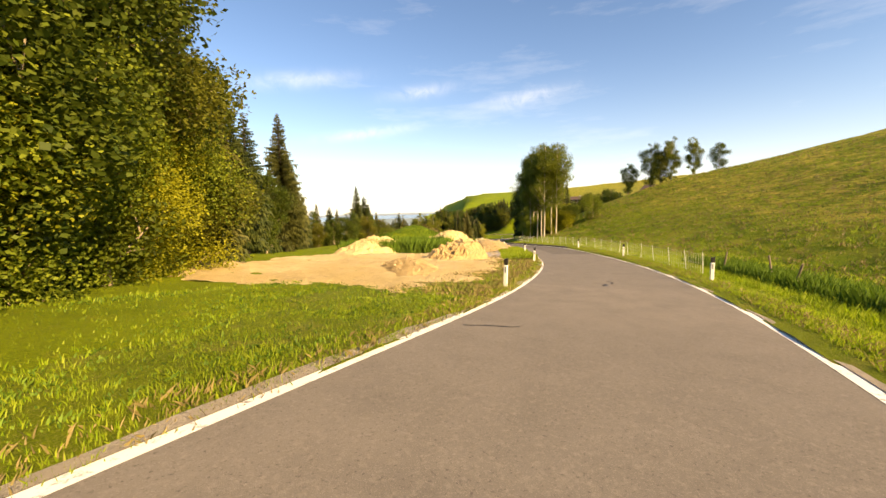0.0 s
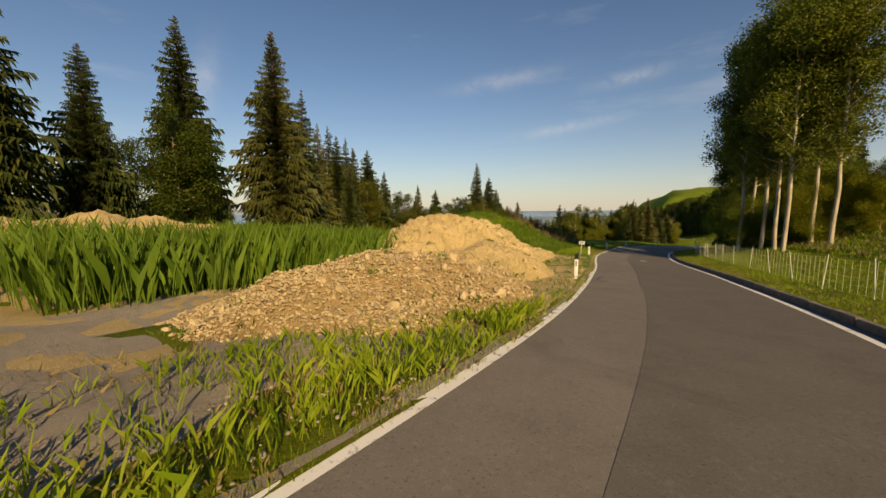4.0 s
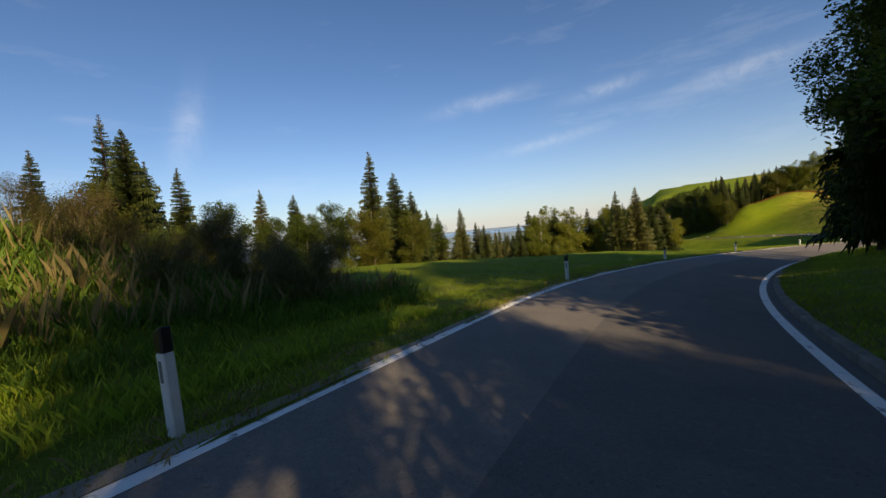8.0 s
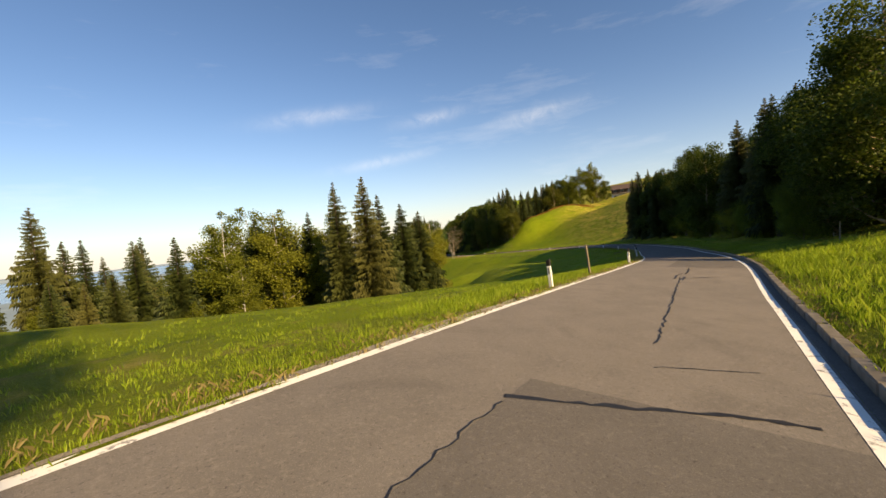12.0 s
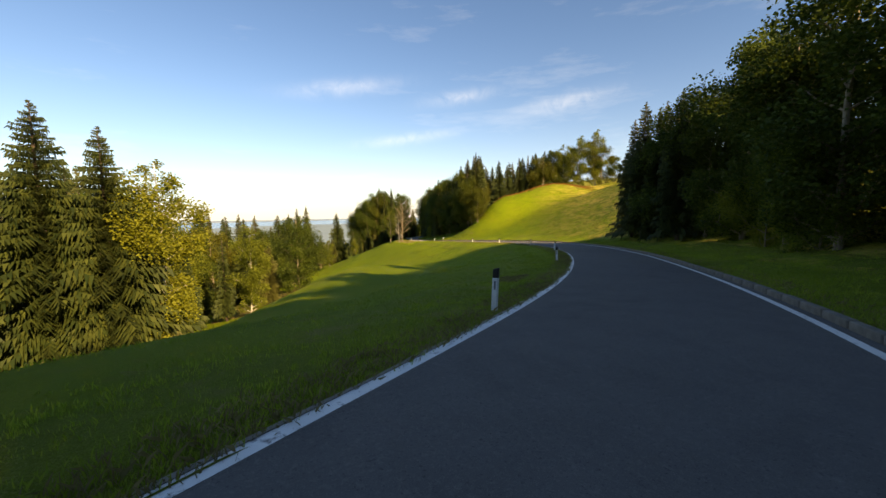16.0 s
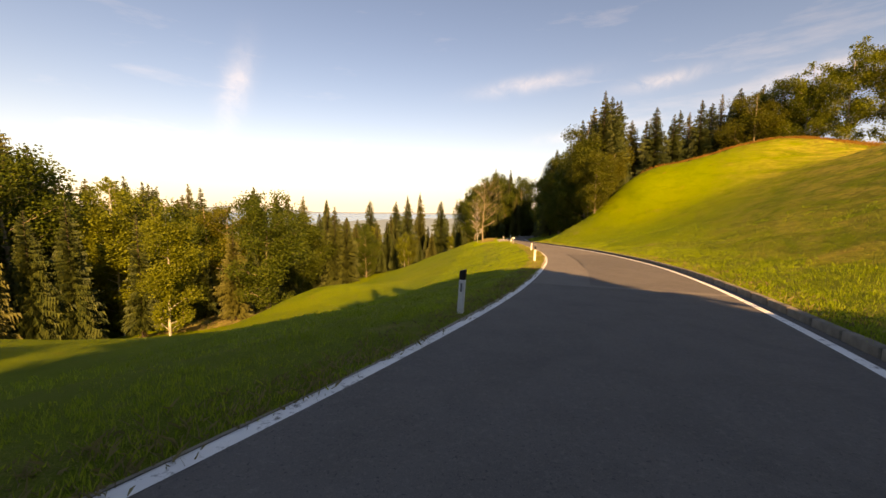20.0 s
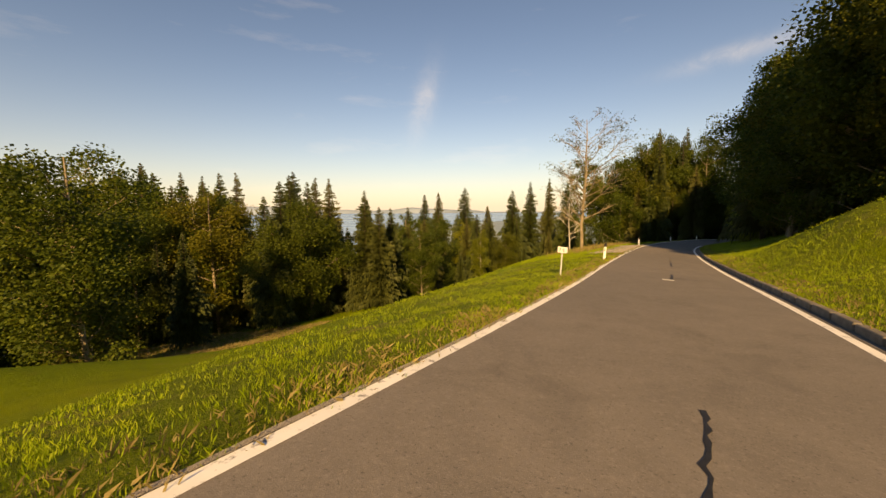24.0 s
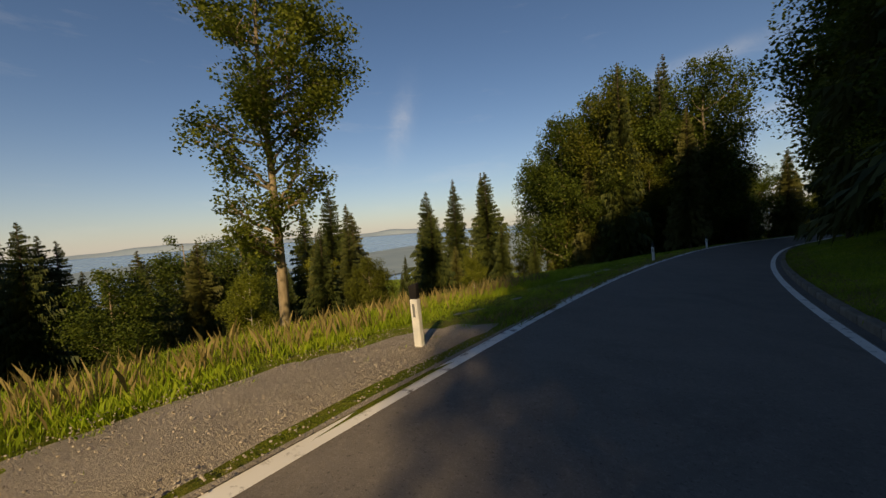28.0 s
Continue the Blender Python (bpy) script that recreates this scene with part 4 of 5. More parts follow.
# forest on the lower slope
belt(["spruce", "spruce", "spruce", "thin_spruce"], 118, 165, -115, -62, 16, 15, 22, "forest below the road", 4.5, 5)
belt(["birch", "spruce", "birch"], 128, 170, -64, -50, 9, 7, 11, "forest below the road", 4, 6)
belt(["spruce"] * 7 + ["thin_spruce", "birch", "birch"], 165, 250, -100, -56, 46, 16, 22, "forest below the road", 3.6, 7)
belt(["spruce", "spruce", "spruce", "thin_spruce", "birch"], 250, 330, -90, -42, 26, 13, 18, "forest below the road", 4.2, 8)
belt(["spruce", "spruce", "birch"], 308, 350, -40, -22, 14, 7, 11, "forest below the road", 3.6, 9)
# right bank
BANK = random.Random(51)
for x, y, h in [(19.8, 15.9, 15.5), (20.9, 17.3, 16), (21.6, 18.9, 16), (21.2, 14.5, 15), (22.6, 20.6, 15), (23.8, 22.4, 14), (22.4, 16.4, 15.5), (21.4, 20.4, 15.5)]:
    plant("poplar", x, y, h, "trees on the right bank")
# broad trees added behind the poplars for denser shade on the road
for x, y, h in [(31.6, 26.0, 13), (33.6, 29.0, 13.5), (35.8, 31.4, 14)]:
    plant("broad", x, y, h, "trees on the right bank")
belt(["broad", "poplar", "spruce"], 80, 101, 9, 20, 18, 12, 17, "trees on the right bank", 2.8, 10, low_east)
belt(["bush"], 66, 84, 8.5, 16, 10, 3.0, 4.5, "bushes on the right bank", 2.2, 30)
for x, y, h in [(22.0, 20.6, 4.5), (23.6, 17.0, 4.0), (23.4, 22.4, 5.5), (25.2, 19.4, 6.0)]:
    plant("bush", x, y, h, "bushes on the right bank", 0.3, 0.8)
belt(["broad", "broad", "spruce"], 152, 204, 8.5, 26, 54, 10, 15, "trees on the right bank", 2.8, 11)
belt(["broad", "broad", "spruce"], 203, 214, 6.8, 12, 10, 11, 14.5, "trees on the right bank", 2.2, 48)
belt(["bush"], 158, 207, 7.5, 11, 16, 3.5, 5.5, "bushes on the right bank", 2.4, 31)
belt(["spruce", "spruce", "spruce", "spruce", "broad"], 282, 292, 10.5, 15.5, 11, 17, 22, "grove at the foot of the hill", 2.0, 12)
for x, y, h in [(160.5, 168.5, 6), (162, 166.5, 8), (164.5, 171.5, 20), (166.5, 174, 21), (159.5, 172, 7)]:
    plant("broad" if h < 12 else "spruce", x, y, h, "grove at the foot of the hill")
for kind, x, y, top in [
    ("spruce", 175.4, 171.9, 5.3), ("spruce", 179.7, 171.1, 7.7), ("thin_spruce", 182.6, 170.1, 8.5), ("spruce", 185.1, 169.2, 9.3), ("broad", 185.6, 165.9, 8.3), ("broad", 189.7, 166, 10.5), ("birch", 190.9, 163.1, 11.5),
    ("birch", 194.8, 159.8, 14.2), ("birch", 198.4, 156.5, 15.8), ("broad", 199.4, 155, 11.3), ("broad", 202.9, 153, 7.5), ("spruce", 182, 177, 7.1), ("spruce", 185.9, 176.4, 8.8), ("spruce", 188.4, 174.2, 9.5), ("spruce", 172, 171.8, 6.4),
    ("spruce", 177.5, 173.5, 6.5), ("spruce", 170, 176, 5), ("spruce", 174, 178, 5.5), ("broad", 192.5, 168, 10), ("spruce", 190.5, 170.5, 10.5)]:
    plant_top(kind, x, y, top, 1.0, "wood on the hill")
for kind, x, y, top in [("broad", 44.0, 14.6, 10.8), ("broad", 45.6, 11.0, 14.4), ("birch", 47.0, 7.8, 15.2), ("birch", 48.4, 4.6, 14.8), ("broad", 46.4, 9.4, 12.9), ("broad", 49.8, 1.0, 13.4)]:
    plant_top(kind, x, y, top, 1.0, "trees on the hilltop")
belt(["broad", "spruce", "broad", "spruce"], 303, 366, 6.5, 22, 76, 14, 20, "trees on the right bank", 2.6, 15)
belt(["broad", "spruce"], 326, 366, 5.2, 10, 26, 12, 18, "trees on the right bank", 2.4, 45)
belt(["broad", "spruce"], 340, 366, -16, -5.5, 22, 11, 15, "wood at the bend", 2.6, 46)
for k in range(16):
    u = k / 15
    plant(BANK.choice(["spruce", "broad"]), 172 + 34 * u + BANK.uniform(-1, 1), 262 + 9 * math.sin(3 * u) + BANK.uniform(-2, 3), BANK.uniform(13, 17), "wood at the bend")
for x, y, h in [(159.6, 174.5, 15), (160.8, 179.5, 16), (162.2, 184.0, 16)]:
    plant("spruce", x, y, h, "grove at the foot of the hill")
# broad trees added mostly out of view, to throw shade across the road
for x, y, h in [(158.2, 167.2, 10.5), (158.6, 171.8, 12.0), (158.8, 176.2, 13.0), (158.6, 180.6, 13.0), (160.3, 185.2, 14.0), (161.0, 189.5, 14.5)]:
    plant("broad", x, y, h, "grove at the foot of the hill")
belt(["bush"], 305, 350, 6, 9, 14, 3.5, 5.5, "bushes on the right bank", 2.2, 32)
# unseen tree added for the shadow it lays on the right lane
for s, d, h in [(276, 9.8, 9.6)]:
    x, y = beside(s, d)
    plant("broad", x, y, h, "grove at the foot of the hill")
BEND = random.Random(16)
for k in range(19):
    r, a = 10.5 * (k / 18) ** 0.5, 2.4 * k
    plant("broad" if k % 5 else "spruce", 158.4 + r * math.cos(a), 242.0 + r * math.sin(a), (28.5 - 0.75 * r) * BEND.uniform(0.9, 1.06), "wood at the bend", 0.0, 0.8)
for kind, s, out, h in [("poplar", 98.5, 4.6, 12.5), ("spruce", 101.5, 4.2, 12.5), ("broad", 104, 4.0, 11), ("spruce", 107, 3.6, 13), ("spruce", 109.5, 4.2, 12)]:
    x, y = beside(s, half(s) + out)
    plant(kind, x, y, h, "trees on the right bank")
plant("spruce", 84, 50.5, 12.5, "trees on the right bank")
belt(["scrub"], 80, 86, -15, -6.5, 16, 1.5, 2.6, "scrub beside the meadow", 0.9, 40)
belt(["scrub", "bush"], 78, 88, -28, -16, 12, 1.6, 2.6, "scrub beside the meadow", 1.6, 41)
# slim trees added behind the view to streak the road with shade
for kind, x, y, h in [("thin_spruce", 46, 33, 13), ("poplar", 43.5, 31.5, 13), ("thin_spruce", 48.6, 36, 12), ("thin_spruce", 52, 36.5, 12), ("thin_spruce", 54.5, 37, 13), ("poplar", 57, 39, 12), ("poplar", 39.5, 32.5, 14)]:
    plant(kind, x, y, h, "trees on the right bank", 0.0, 0.6)
belt(["spruce", "spruce", "spruce", "birch"], 285, 352, -85, -38, 18, 13, 18, "forest below the road", 4.0, 42)
# lay-by trees
plant("half_bare", 143.7, 184.3, 13.6, "lay-by trees", 0.0, 1.28)
plant("bare_thin", 142.6, 184.1, 9.2, "lay-by trees")
plant("lone", 143.6, 193.7, 11.2, "lay-by trees")


# ---------------------------------------------------------------- guide posts and kilometre signs
def post_parts(t):
    bm = bmesh.new()
    for z0, z1, w in ((0.0, 0.70, 1.0),):
        box(bm, -0.06, -0.045, -0.35, 0.06, 0.045, 0.70, 0.012)
    part("post_body", bm, "white", t)
    bm = bmesh.new()
    box(bm, -0.062, -0.047, 0.70, 0.062, 0.047, 0.90, 0.014)
    cap = part("cap", bm, "black", t, "slanted black cap")
    for v in cap.data.vertices:
        if v.co.z > 0.85:
            v.co.z += v.co.x * 0.35
    bm = bmesh.new()
    box(bm, -0.02, -0.052, 0.46, 0.02, -0.044, 0.64, 0.003)
    part("reflector", bm, "reflector", t, "grey reflector strip")


first_post = None
TILT = random.Random(5)
POSTS_LEFT = [-6, 11.6, 25.6, 36.0, 51.7, 64.8, 78.4, 90.4, 104.4, 118.9, 133.6, 147.0, 160.5, 174.0, 191.4, 205.4, 220.3, 236.5, 252.0, 277.4, 300.9, 318.0, 333.0]
POSTS_RIGHT = [16.5, 29.5, 42.0]
for s, side, out in [(s, -1, {300.9: 0.8, 191.4: 0.9, 236.5: 0.65}.get(s, 0.42)) for s in POSTS_LEFT] + [(s, 1, 1.0) for s in POSTS_RIGHT]:
    px, py = beside(s, side * (half(s) + out))
    m = pose(px, py, ground_z(px, py), TILT.uniform(-2, 2), TILT.uniform(-3, 3), heading(s))
    if first_post is None:
        first_post = thing("guide_post", "white plastic roadside guide post with black cap", "guide post", "guide posts", m)
        post_parts(first_post)
    else:
        copy_thing(first_post, m)


def km_sign(s, out, text):
    x, y = beside(s, -(half(s) + out))
    t = thing("kilometre_sign", "small white kilometre sign on a steel pole", "road sign", "kilometre signs", pose(x, y, ground_z(x, y), 0, 3, heading(s) - 12))
    v, f = [], []
    tube(v, f, [(0, 0, -0.3), (0, 0, 1.02)], [0.025, 0.025], 10)
    mesh_object("pole", v, f, "metal", t, "grey steel pole", True)
    bm = bmesh.new()
    box(bm, -0.16, -0.039, 0.85, 0.16, -0.027, 1.06, 0.006)
    plate = part("plate", bm, "white", t, "white plate with black figures")
    bm = bmesh.new()
    box(bm, 0.146, -0.025, 0.85, 0.158, 0.10, 1.06, 0.004)
    part("side_plate", bm, "white", t, "white plate turned to the road")
    cu = bpy.data.curves.new("figures", "FONT")
    cu.body, cu.size, cu.align_x, cu.align_y, cu.extrude = text, 0.19, "CENTER", "CENTER", 0.002
    tmp = bpy.data.objects.new("figures", cu)
    me = bpy.data.meshes.new_from_object(tmp)
    bpy.data.objects.remove(tmp)
    me.materials.append(M["black"])
    fig = new("figures", me)
    fig.parent = plate
    fig.matrix_basis = pose(0, -0.042, 0.955, 90, 0, 0)


km_sign(64.6, 0.95, "3.8")
km_sign(269.4, 0.95, "3.6")


# ---------------------------------------------------------------- the building site: earth, heaps, gravel
def land(V):
    z, best = raw_ground(V[:, 0], V[:, 1])
    return z + swell(V[:, 0], V[:, 1], best)


def sheet(name, s0, s1, near, far, mat, label, category, seed, lift=0.05, ragged=1.6, rough=0.05, steep=1.4):
    """Bare ground with a ragged outline, laid on the land beside the road."""
    step = 0.36
    ss, dd = np.arange(s0, s1, step), np.arange(near, far, step)
    verts, inside = [], []
    for s in ss:
        for d in dd:
            side = -(half(s) + d)
            x, y = beside(s, side)
            e = min(s - s0, s1 - s, (d - near) * steep - 0.5, far - d)
            e += ragged * noise.noise((x * 0.35 + seed, y * 0.35, 0)) + 0.7 * ragged * noise.noise((x * 1.1, y * 1.1, seed))
            inside.append(e > -1.2)
            verts.append((x, y, min(lift, (e - 0.5) * 0.10) + rough * noise.noise((x * 1.3, y * 1.3, seed)) + 0.5 * rough * noise.noise((x * 3.7, y * 3.7, seed))))
    V = np.array(verts)
    V[:, 2] += land(V)
    n, faces = len(dd), []
    for i in range(len(ss) - 1):
        for k in range(n - 1):
            a = i * n + k
            q = (a, a + 1, a + n + 1, a + n)
            if any(inside[j] for j in q):
                faces.append(q)
    used = sorted({j for f in faces for j in f})
    at = {j: i for i, j in enumerate(used)}
    ob = mesh_object(name, V[used], [tuple(at[j] for j in f) for f in faces], mat, smooth=True)
    return tagged(ob, label, category, kind="structure")


sheet("ground_earth", 9, 46, 1.5, 21, "dirt", "bare sandy earth of a building site", "earth", 1, 0.10, 1.6, 0.11)
sheet("ground_earth", 43, 65.5, 0.12, 11, "dirt", "bare sandy earth of a building site", "earth", 4, 0.08, 1.2, 0.05, 5.0)
sheet("ground_gravel", 29, 44, 0.25, 9.5, "gravel", "grey stony gravel beside the road", "gravel", 6, 0.12)
sheet("ground_layby", 284, 303, 0.1, 2.6, "gravel", "grey gravel lay-by beside the road", "gravel", 9, 0.06, 0.45, 0.03, 6.0)
sheet("ground_track", 300, 322, 0.9, 2.4, "gravel", "worn gravel track leaving the lay-by", "gravel", 10, 0.03, 0.4, 0.03)


def heap(name, cx, cy, rx, ry, turn, h, mat, label, seed, ridge=0.0, lumps=0.22):
    """A tipped heap: steep rough sides, a broken crest, gullies."""
    c, sn = math.cos(radians(turn)), math.sin(radians(turn))
    n = 112
    verts, faces = [], []
    for i in range(n + 1):
        for k in range(n + 1):
            u, v = (i / n * 2 - 1) * 1.3 / (1 - ridge * 0.45), (k / n * 2 - 1) * 1.3
            x, y = cx + (u * rx) * c - (v * ry) * sn, cy + (u * rx) * sn + (v * ry) * c
            r = math.hypot(u * (1 - ridge * 0.45), v) * (1 + 0.22 * noise.noise((u * 1.7, v * 1.7, seed)))
            f = max(0.0, 1 - r)
            z = h * (1 - min(1.0, r) ** 1.7) ** 0.95
            z += h * 0.10 * noise.noise((u * 3.1, v * 3.1, seed + 3)) * min(1, f * 4)
            z += h * lumps * min(1, f * 5) * (noise.noise((x * 0.8, y * 0.8, seed)) * 0.6 + 0.38 * noise.noise((x * 2.2, y * 2.2, seed)) + 0.24 * noise.noise((x * 5, y * 5, seed)) + 0.16 * abs(noise.noise((x * 9, y * 9, seed))))
            verts.append((x, y, z - 0.25 * (f <= 0)))
    V = np.array(verts)
    V[:, 2] += land(V)
    for i in range(n):
        for k in range(n):
            a = i * (n + 1) + k
            faces.append((a, a + n + 1, a + n + 2, a + 1))
    ob = tagged(mesh_object(name, V, faces, mat), label, "earth heap", "heaps on the site")
    return ob, V


ROCK = []
for k in range(6):
    bm = bmesh.new()
    bmesh.ops.create_icosphere(bm, subdivisions=1, radius=1.0)
    for v in bm.verts:
        v.co *= 0.75 + 0.5 * noise.noise(v.co * 1.7 + Vector((k * 9, 0, 0)))
        v.co.z *= 0.7
    me = bpy.data.meshes.new("stone")
    bm.to_mesh(me)
    bm.free()
    me.materials.append(M["stone"])
    ROCK.append(me)


def strew(parent, V, count, small, large, seed, low=0.02, name="stone"):
    """Stones lying on a heap, each a piece of its own."""
    rnd = random.Random(seed)
    base = land(V)
    spots = [i for i in range(len(V)) if V[i, 2] - base[i] > low]
    for _ in range(count):
        p = V[rnd.choice(spots)]
        r = small + (large - small) * rnd.random() ** 3
        ob = new(name, rnd.choice(ROCK))
        ob.parent = parent
        ob.matrix_basis = Matrix.LocRotScale((p[0] + rnd.uniform(-.15, .15), p[1] + rnd.uniform(-.15, .15), p[2] + r * 0.15), Euler((rnd.uniform(0, 6), rnd.uniform(0, 6), rnd.uniform(0, 6))), (r, r * rnd.uniform(0.7, 1.2), r))


def rubble(name, parent, V, count, small, large, seed, mat, label):
    """The smaller stones of a heap, joined."""
    rnd = np.random.default_rng(seed)
    ico = np.array([v.co for v in ROCK[0].vertices])[:]
    tri = np.array([p.vertices for p in ROCK[0].polygons])
    base = land(V)
    spots = np.nonzero(V[:, 2] - base > 0.03)[0]
    pick = V[rnd.choice(spots, count)] + rnd.uniform(-0.12, 0.12, (count, 3)) * (1, 1, 0.1)
    r = small + (large - small) * rnd.random(count) ** 1.6
    a = rnd.uniform(0, 6.28, count)
    ca, sa = np.cos(a)[:, None], np.sin(a)[:, None]
    P = np.stack([ico[None, :, 0] * ca - ico[None, :, 1] * sa, ico[None, :, 0] * sa + ico[None, :, 1] * ca, np.tile(ico[:, 2], (count, 1))], -1)
    P = P * r[:, None, None] * rnd.uniform(0.7, 1.25, (count, 1, 3)) + pick[:, None, :]
    F = (tri[None] + (np.arange(count) * len(ico))[:, None, None]).reshape(-1, 3)
    ob = mesh_object(name, P.reshape(-1, 3), F.tolist(), mat, parent, label)
    return tagged(ob, kind="stuff")


h1, v1 = heap("earth_heap", 0.2, 16.2, 5.0, 3.9, 36, 2.6, "dirt", "large heap of sandy yellow earth with stones", 11, 0.5, 0.20)
strew(h1, v1, 280, 0.03, 0.15, 1)
rubble("small_stones", h1, v1, 9000, 0.01, 0.038, 2, "stone", "scattered small stones")
h2, v2 = heap("earth_heap", 0.3, 10.0, 3.5, 2.5, 45, 1.25, "dirt", "low heap of sandy yellow earth by the road", 12, 0.2)
strew(h2, v2, 60, 0.03, 0.10, 3)
rubble("small_stones", h2, v2, 4500, 0.01, 0.034, 4, "stone", "scattered small stones")
h3, v3 = heap("gravel_heap", -3.0, 5.2, 4.0, 3.0, 42, 1.05, "loam", "heap of coarse rubble stones by the road", 13, 0.2, 0.3)
strew(h3, v3, 300, 0.05, 0.15, 5, 0.0, "stone")
rubble("small_stones", h3, v3, 34000, 0.009, 0.05, 6, "stone", "loose rubble stones")
h4, v4 = heap("earth_heap", -13.6, -3.4, 3.0, 2.5, 40, 1.35, "loam", "cone of brown earth on the site", 14, 0.0, 0.5)
strew(h4, v4, 90, 0.04, 0.16, 7)
rubble("small_stones", h4, v4, 700, 0.02, 0.07, 8, "stone", "scattered small stones")
h5, v5 = heap("earth_heap", -13.0, 12.5, 5.2, 3.8, 44, 1.8, "dirt", "long bank of sandy earth behind the site", 15, 0.8)
h6, v6 = heap("earth_heap", -22.4, -10.8, 3.6, 1.5, 62, 0.42, "loam", "low ragged bank of brown clods", 16, 0.3, 0.5)
strew(h6, v6, 60, 0.03, 0.09, 9)
h8, v8 = heap("earth_heap", 6.0, 19.8, 2.6, 1.4, 50, 0.6, "dirt", "flat tail of spread earth with stones", 18, 0.3)
strew(h8, v8, 40, 0.04, 0.14, 10)


# ---------------------------------------------------------------- grass, weeds
def blades(name, V, height, width, mat, label, seed, per=4, lean=0.45, category="grass"):
    """Tufts of grass at the given places, as one growth."""
    rnd = np.random.default_rng(seed)
    n = len(V) * per
    root = np.repeat(V, per, axis=0) + np.c_[rnd.normal(0, 0.03 + 0.25 * height, (n, 2)), np.zeros(n)]
    a = rnd.uniform(0, 6.28, n)
    h = height * rnd.uniform(0.5, 1.25, n) * np.repeat(rnd.uniform(0.6, 1.2, len(V)), per)
    w = width * rnd.uniform(0.6, 1.4, n)
    d = np.c_[np.cos(a), np.sin(a), np.zeros(n)]
    sd = np.c_[-np.sin(a), np.cos(a), np.zeros(n)]
    tip = root + d * (h * lean * rnd.uniform(0.2, 1.3, n))[:, None] + np.c_[np.zeros((n, 2)), h]
    mid = root + d * (h * lean * 0.25)[:, None] + np.c_[np.zeros((n, 2)), h * 0.55]
    P = np.stack([root - sd * w[:, None], root + sd * w[:, None], mid + sd * w[:, None] * 0.9, tip], 1).reshape(-1, 3)
    me = bpy.data.meshes.new(name)
    me.vertices.add(len(P))
    me.vertices.foreach_set("co", P.ravel())
    me.loops.add(4 * n)
    me.loops.foreach_set("vertex_index", np.arange(4 * n))
    me.polygons.add(n)
    me.polygons.foreach_set("loop_start", np.arange(0, 4 * n, 4))
    me.update(calc_edges=True)
    me.materials.append(M[mat])
    return tagged(new(name, me), label, category, kind="stuff")


def strip_spots(s0, s1, d0, d1, count, seed, keep=None):
    """Random places beside the road, d beyond its edge (left negative)."""
    rnd = np.random.default_rng(seed)
    s, u = rnd.uniform(s0, s1, count), rnd.uniform(0, 1, count) ** 1.35
    h = np.interp(s, LS, LINE[:, 3])
    d = np.where(d0 < 0, -1, 1) * (h + abs(d0) + (abs(d1) - abs(d0)) * u)
    x = np.interp(s, LS, LINE[:, 0]) + np.interp(s, LS, NOR[:, 0]) * d
    y = np.interp(s, LS, LINE[:, 1]) + np.interp(s, LS, NOR[:, 1]) * d
    clump = np.sin(x * 0.9 + 2 * np.sin(y * 0.6)) * np.sin(y * 1.1 + 1.5 * np.sin(x * 0.5))
    ok = rnd.uniform(-1.0, 1.0, count) < clump + 0.35
    if keep is not None:
        ok &= keep(s, np.abs(d) - h)
    x, y = x[ok], y[ok]
    z, best = raw_ground(x, y)
    return np.c_[x, y, z + swell(x, y, best) * np.clip(best / 5.5 - 0.6, 0, 1)][best > 0.05]


def off_site(s, d):
    bare = ((s > 10) & (s < 45) & (d > 2.9) & (d < 20)) | ((s > 30) & (s < 43) & (d > 0.4)) | ((s > 43) & (s < 63.5) & (d > 0.25) & (d < 12)) | ((s > 285) & (s < 302) & (d < 2.3))
    return ~bare


GL = "tufts of roadside grass"
for k, (s0, s1) in enumerate([(-8, 70), (70, 150), (150, 230), (230, 330)]):
    n = int((s1 - s0) * 270)
    blades("verge_grass_left", strip_spots(s0, s1, -0.1, -3.0, n, 100 + k, off_site), 0.075, 0.0042, "blade", GL, 110 + k, 7)
    blades("verge_grass_right", strip_spots(s0, s1, 0.45, 3.4, n, 120 + k), 0.10, 0.0045, "blade", GL, 130 + k, 6)
    blades("dry_grass", np.vstack([strip_spots(s0, s1, -0.05, -0.9, n // 6, 140 + k, off_site), strip_spots(s0, s1, 0.45, 1.3, n // 6, 150 + k)]), 0.10, 0.005, "straw", "dry yellow grass at the road's edge", 160 + k, 5, 0.8)
    blades("meadow_grass", np.vstack([strip_spots(s0, s1, -3.0, -9, n // 2, 170 + k, off_site), strip_spots(s0, s1, 3.4, 10, n // 2, 180 + k)]), 0.09, 0.008, "blade", "uneven meadow grass", 190 + k, 4)

blades("tall_weeds", strip_spots(40, 58, -8.0, -19, 20000, 200), 1.3, 0.008, "weeds", "tall dark green weeds behind the heaps", 201, 5, 0.3, "weeds")
blades("tall_weeds", strip_spots(79, 87, -4.5, -11, 3000, 202), 0.38, 0.0045, "weeds", "tall weeds and brown seed stalks", 203, 5, 0.5, "weeds")
blades("tall_grass", strip_spots(66, 84, -1.2, -16, 14000, 230), 0.2, 0.0036, "blade", "long bright grass on the mound", 231, 5, 0.5)
blades("tall_grass", strip_spots(62, 86, -3.0, -20, 26000, 232), 0.30, 0.0055, "weeds", "long dark green grass on the mound", 233, 5, 0.4)
# a strip of tall dark green blades along the ditch
blades("ditch_weeds", strip_spots(2, 26, 3.6, 6.2, 7000, 234), 0.55, 0.007, "weeds", "strip of tall dark green blades in the ditch beside the fence", 235, 5, 0.3, "weeds")
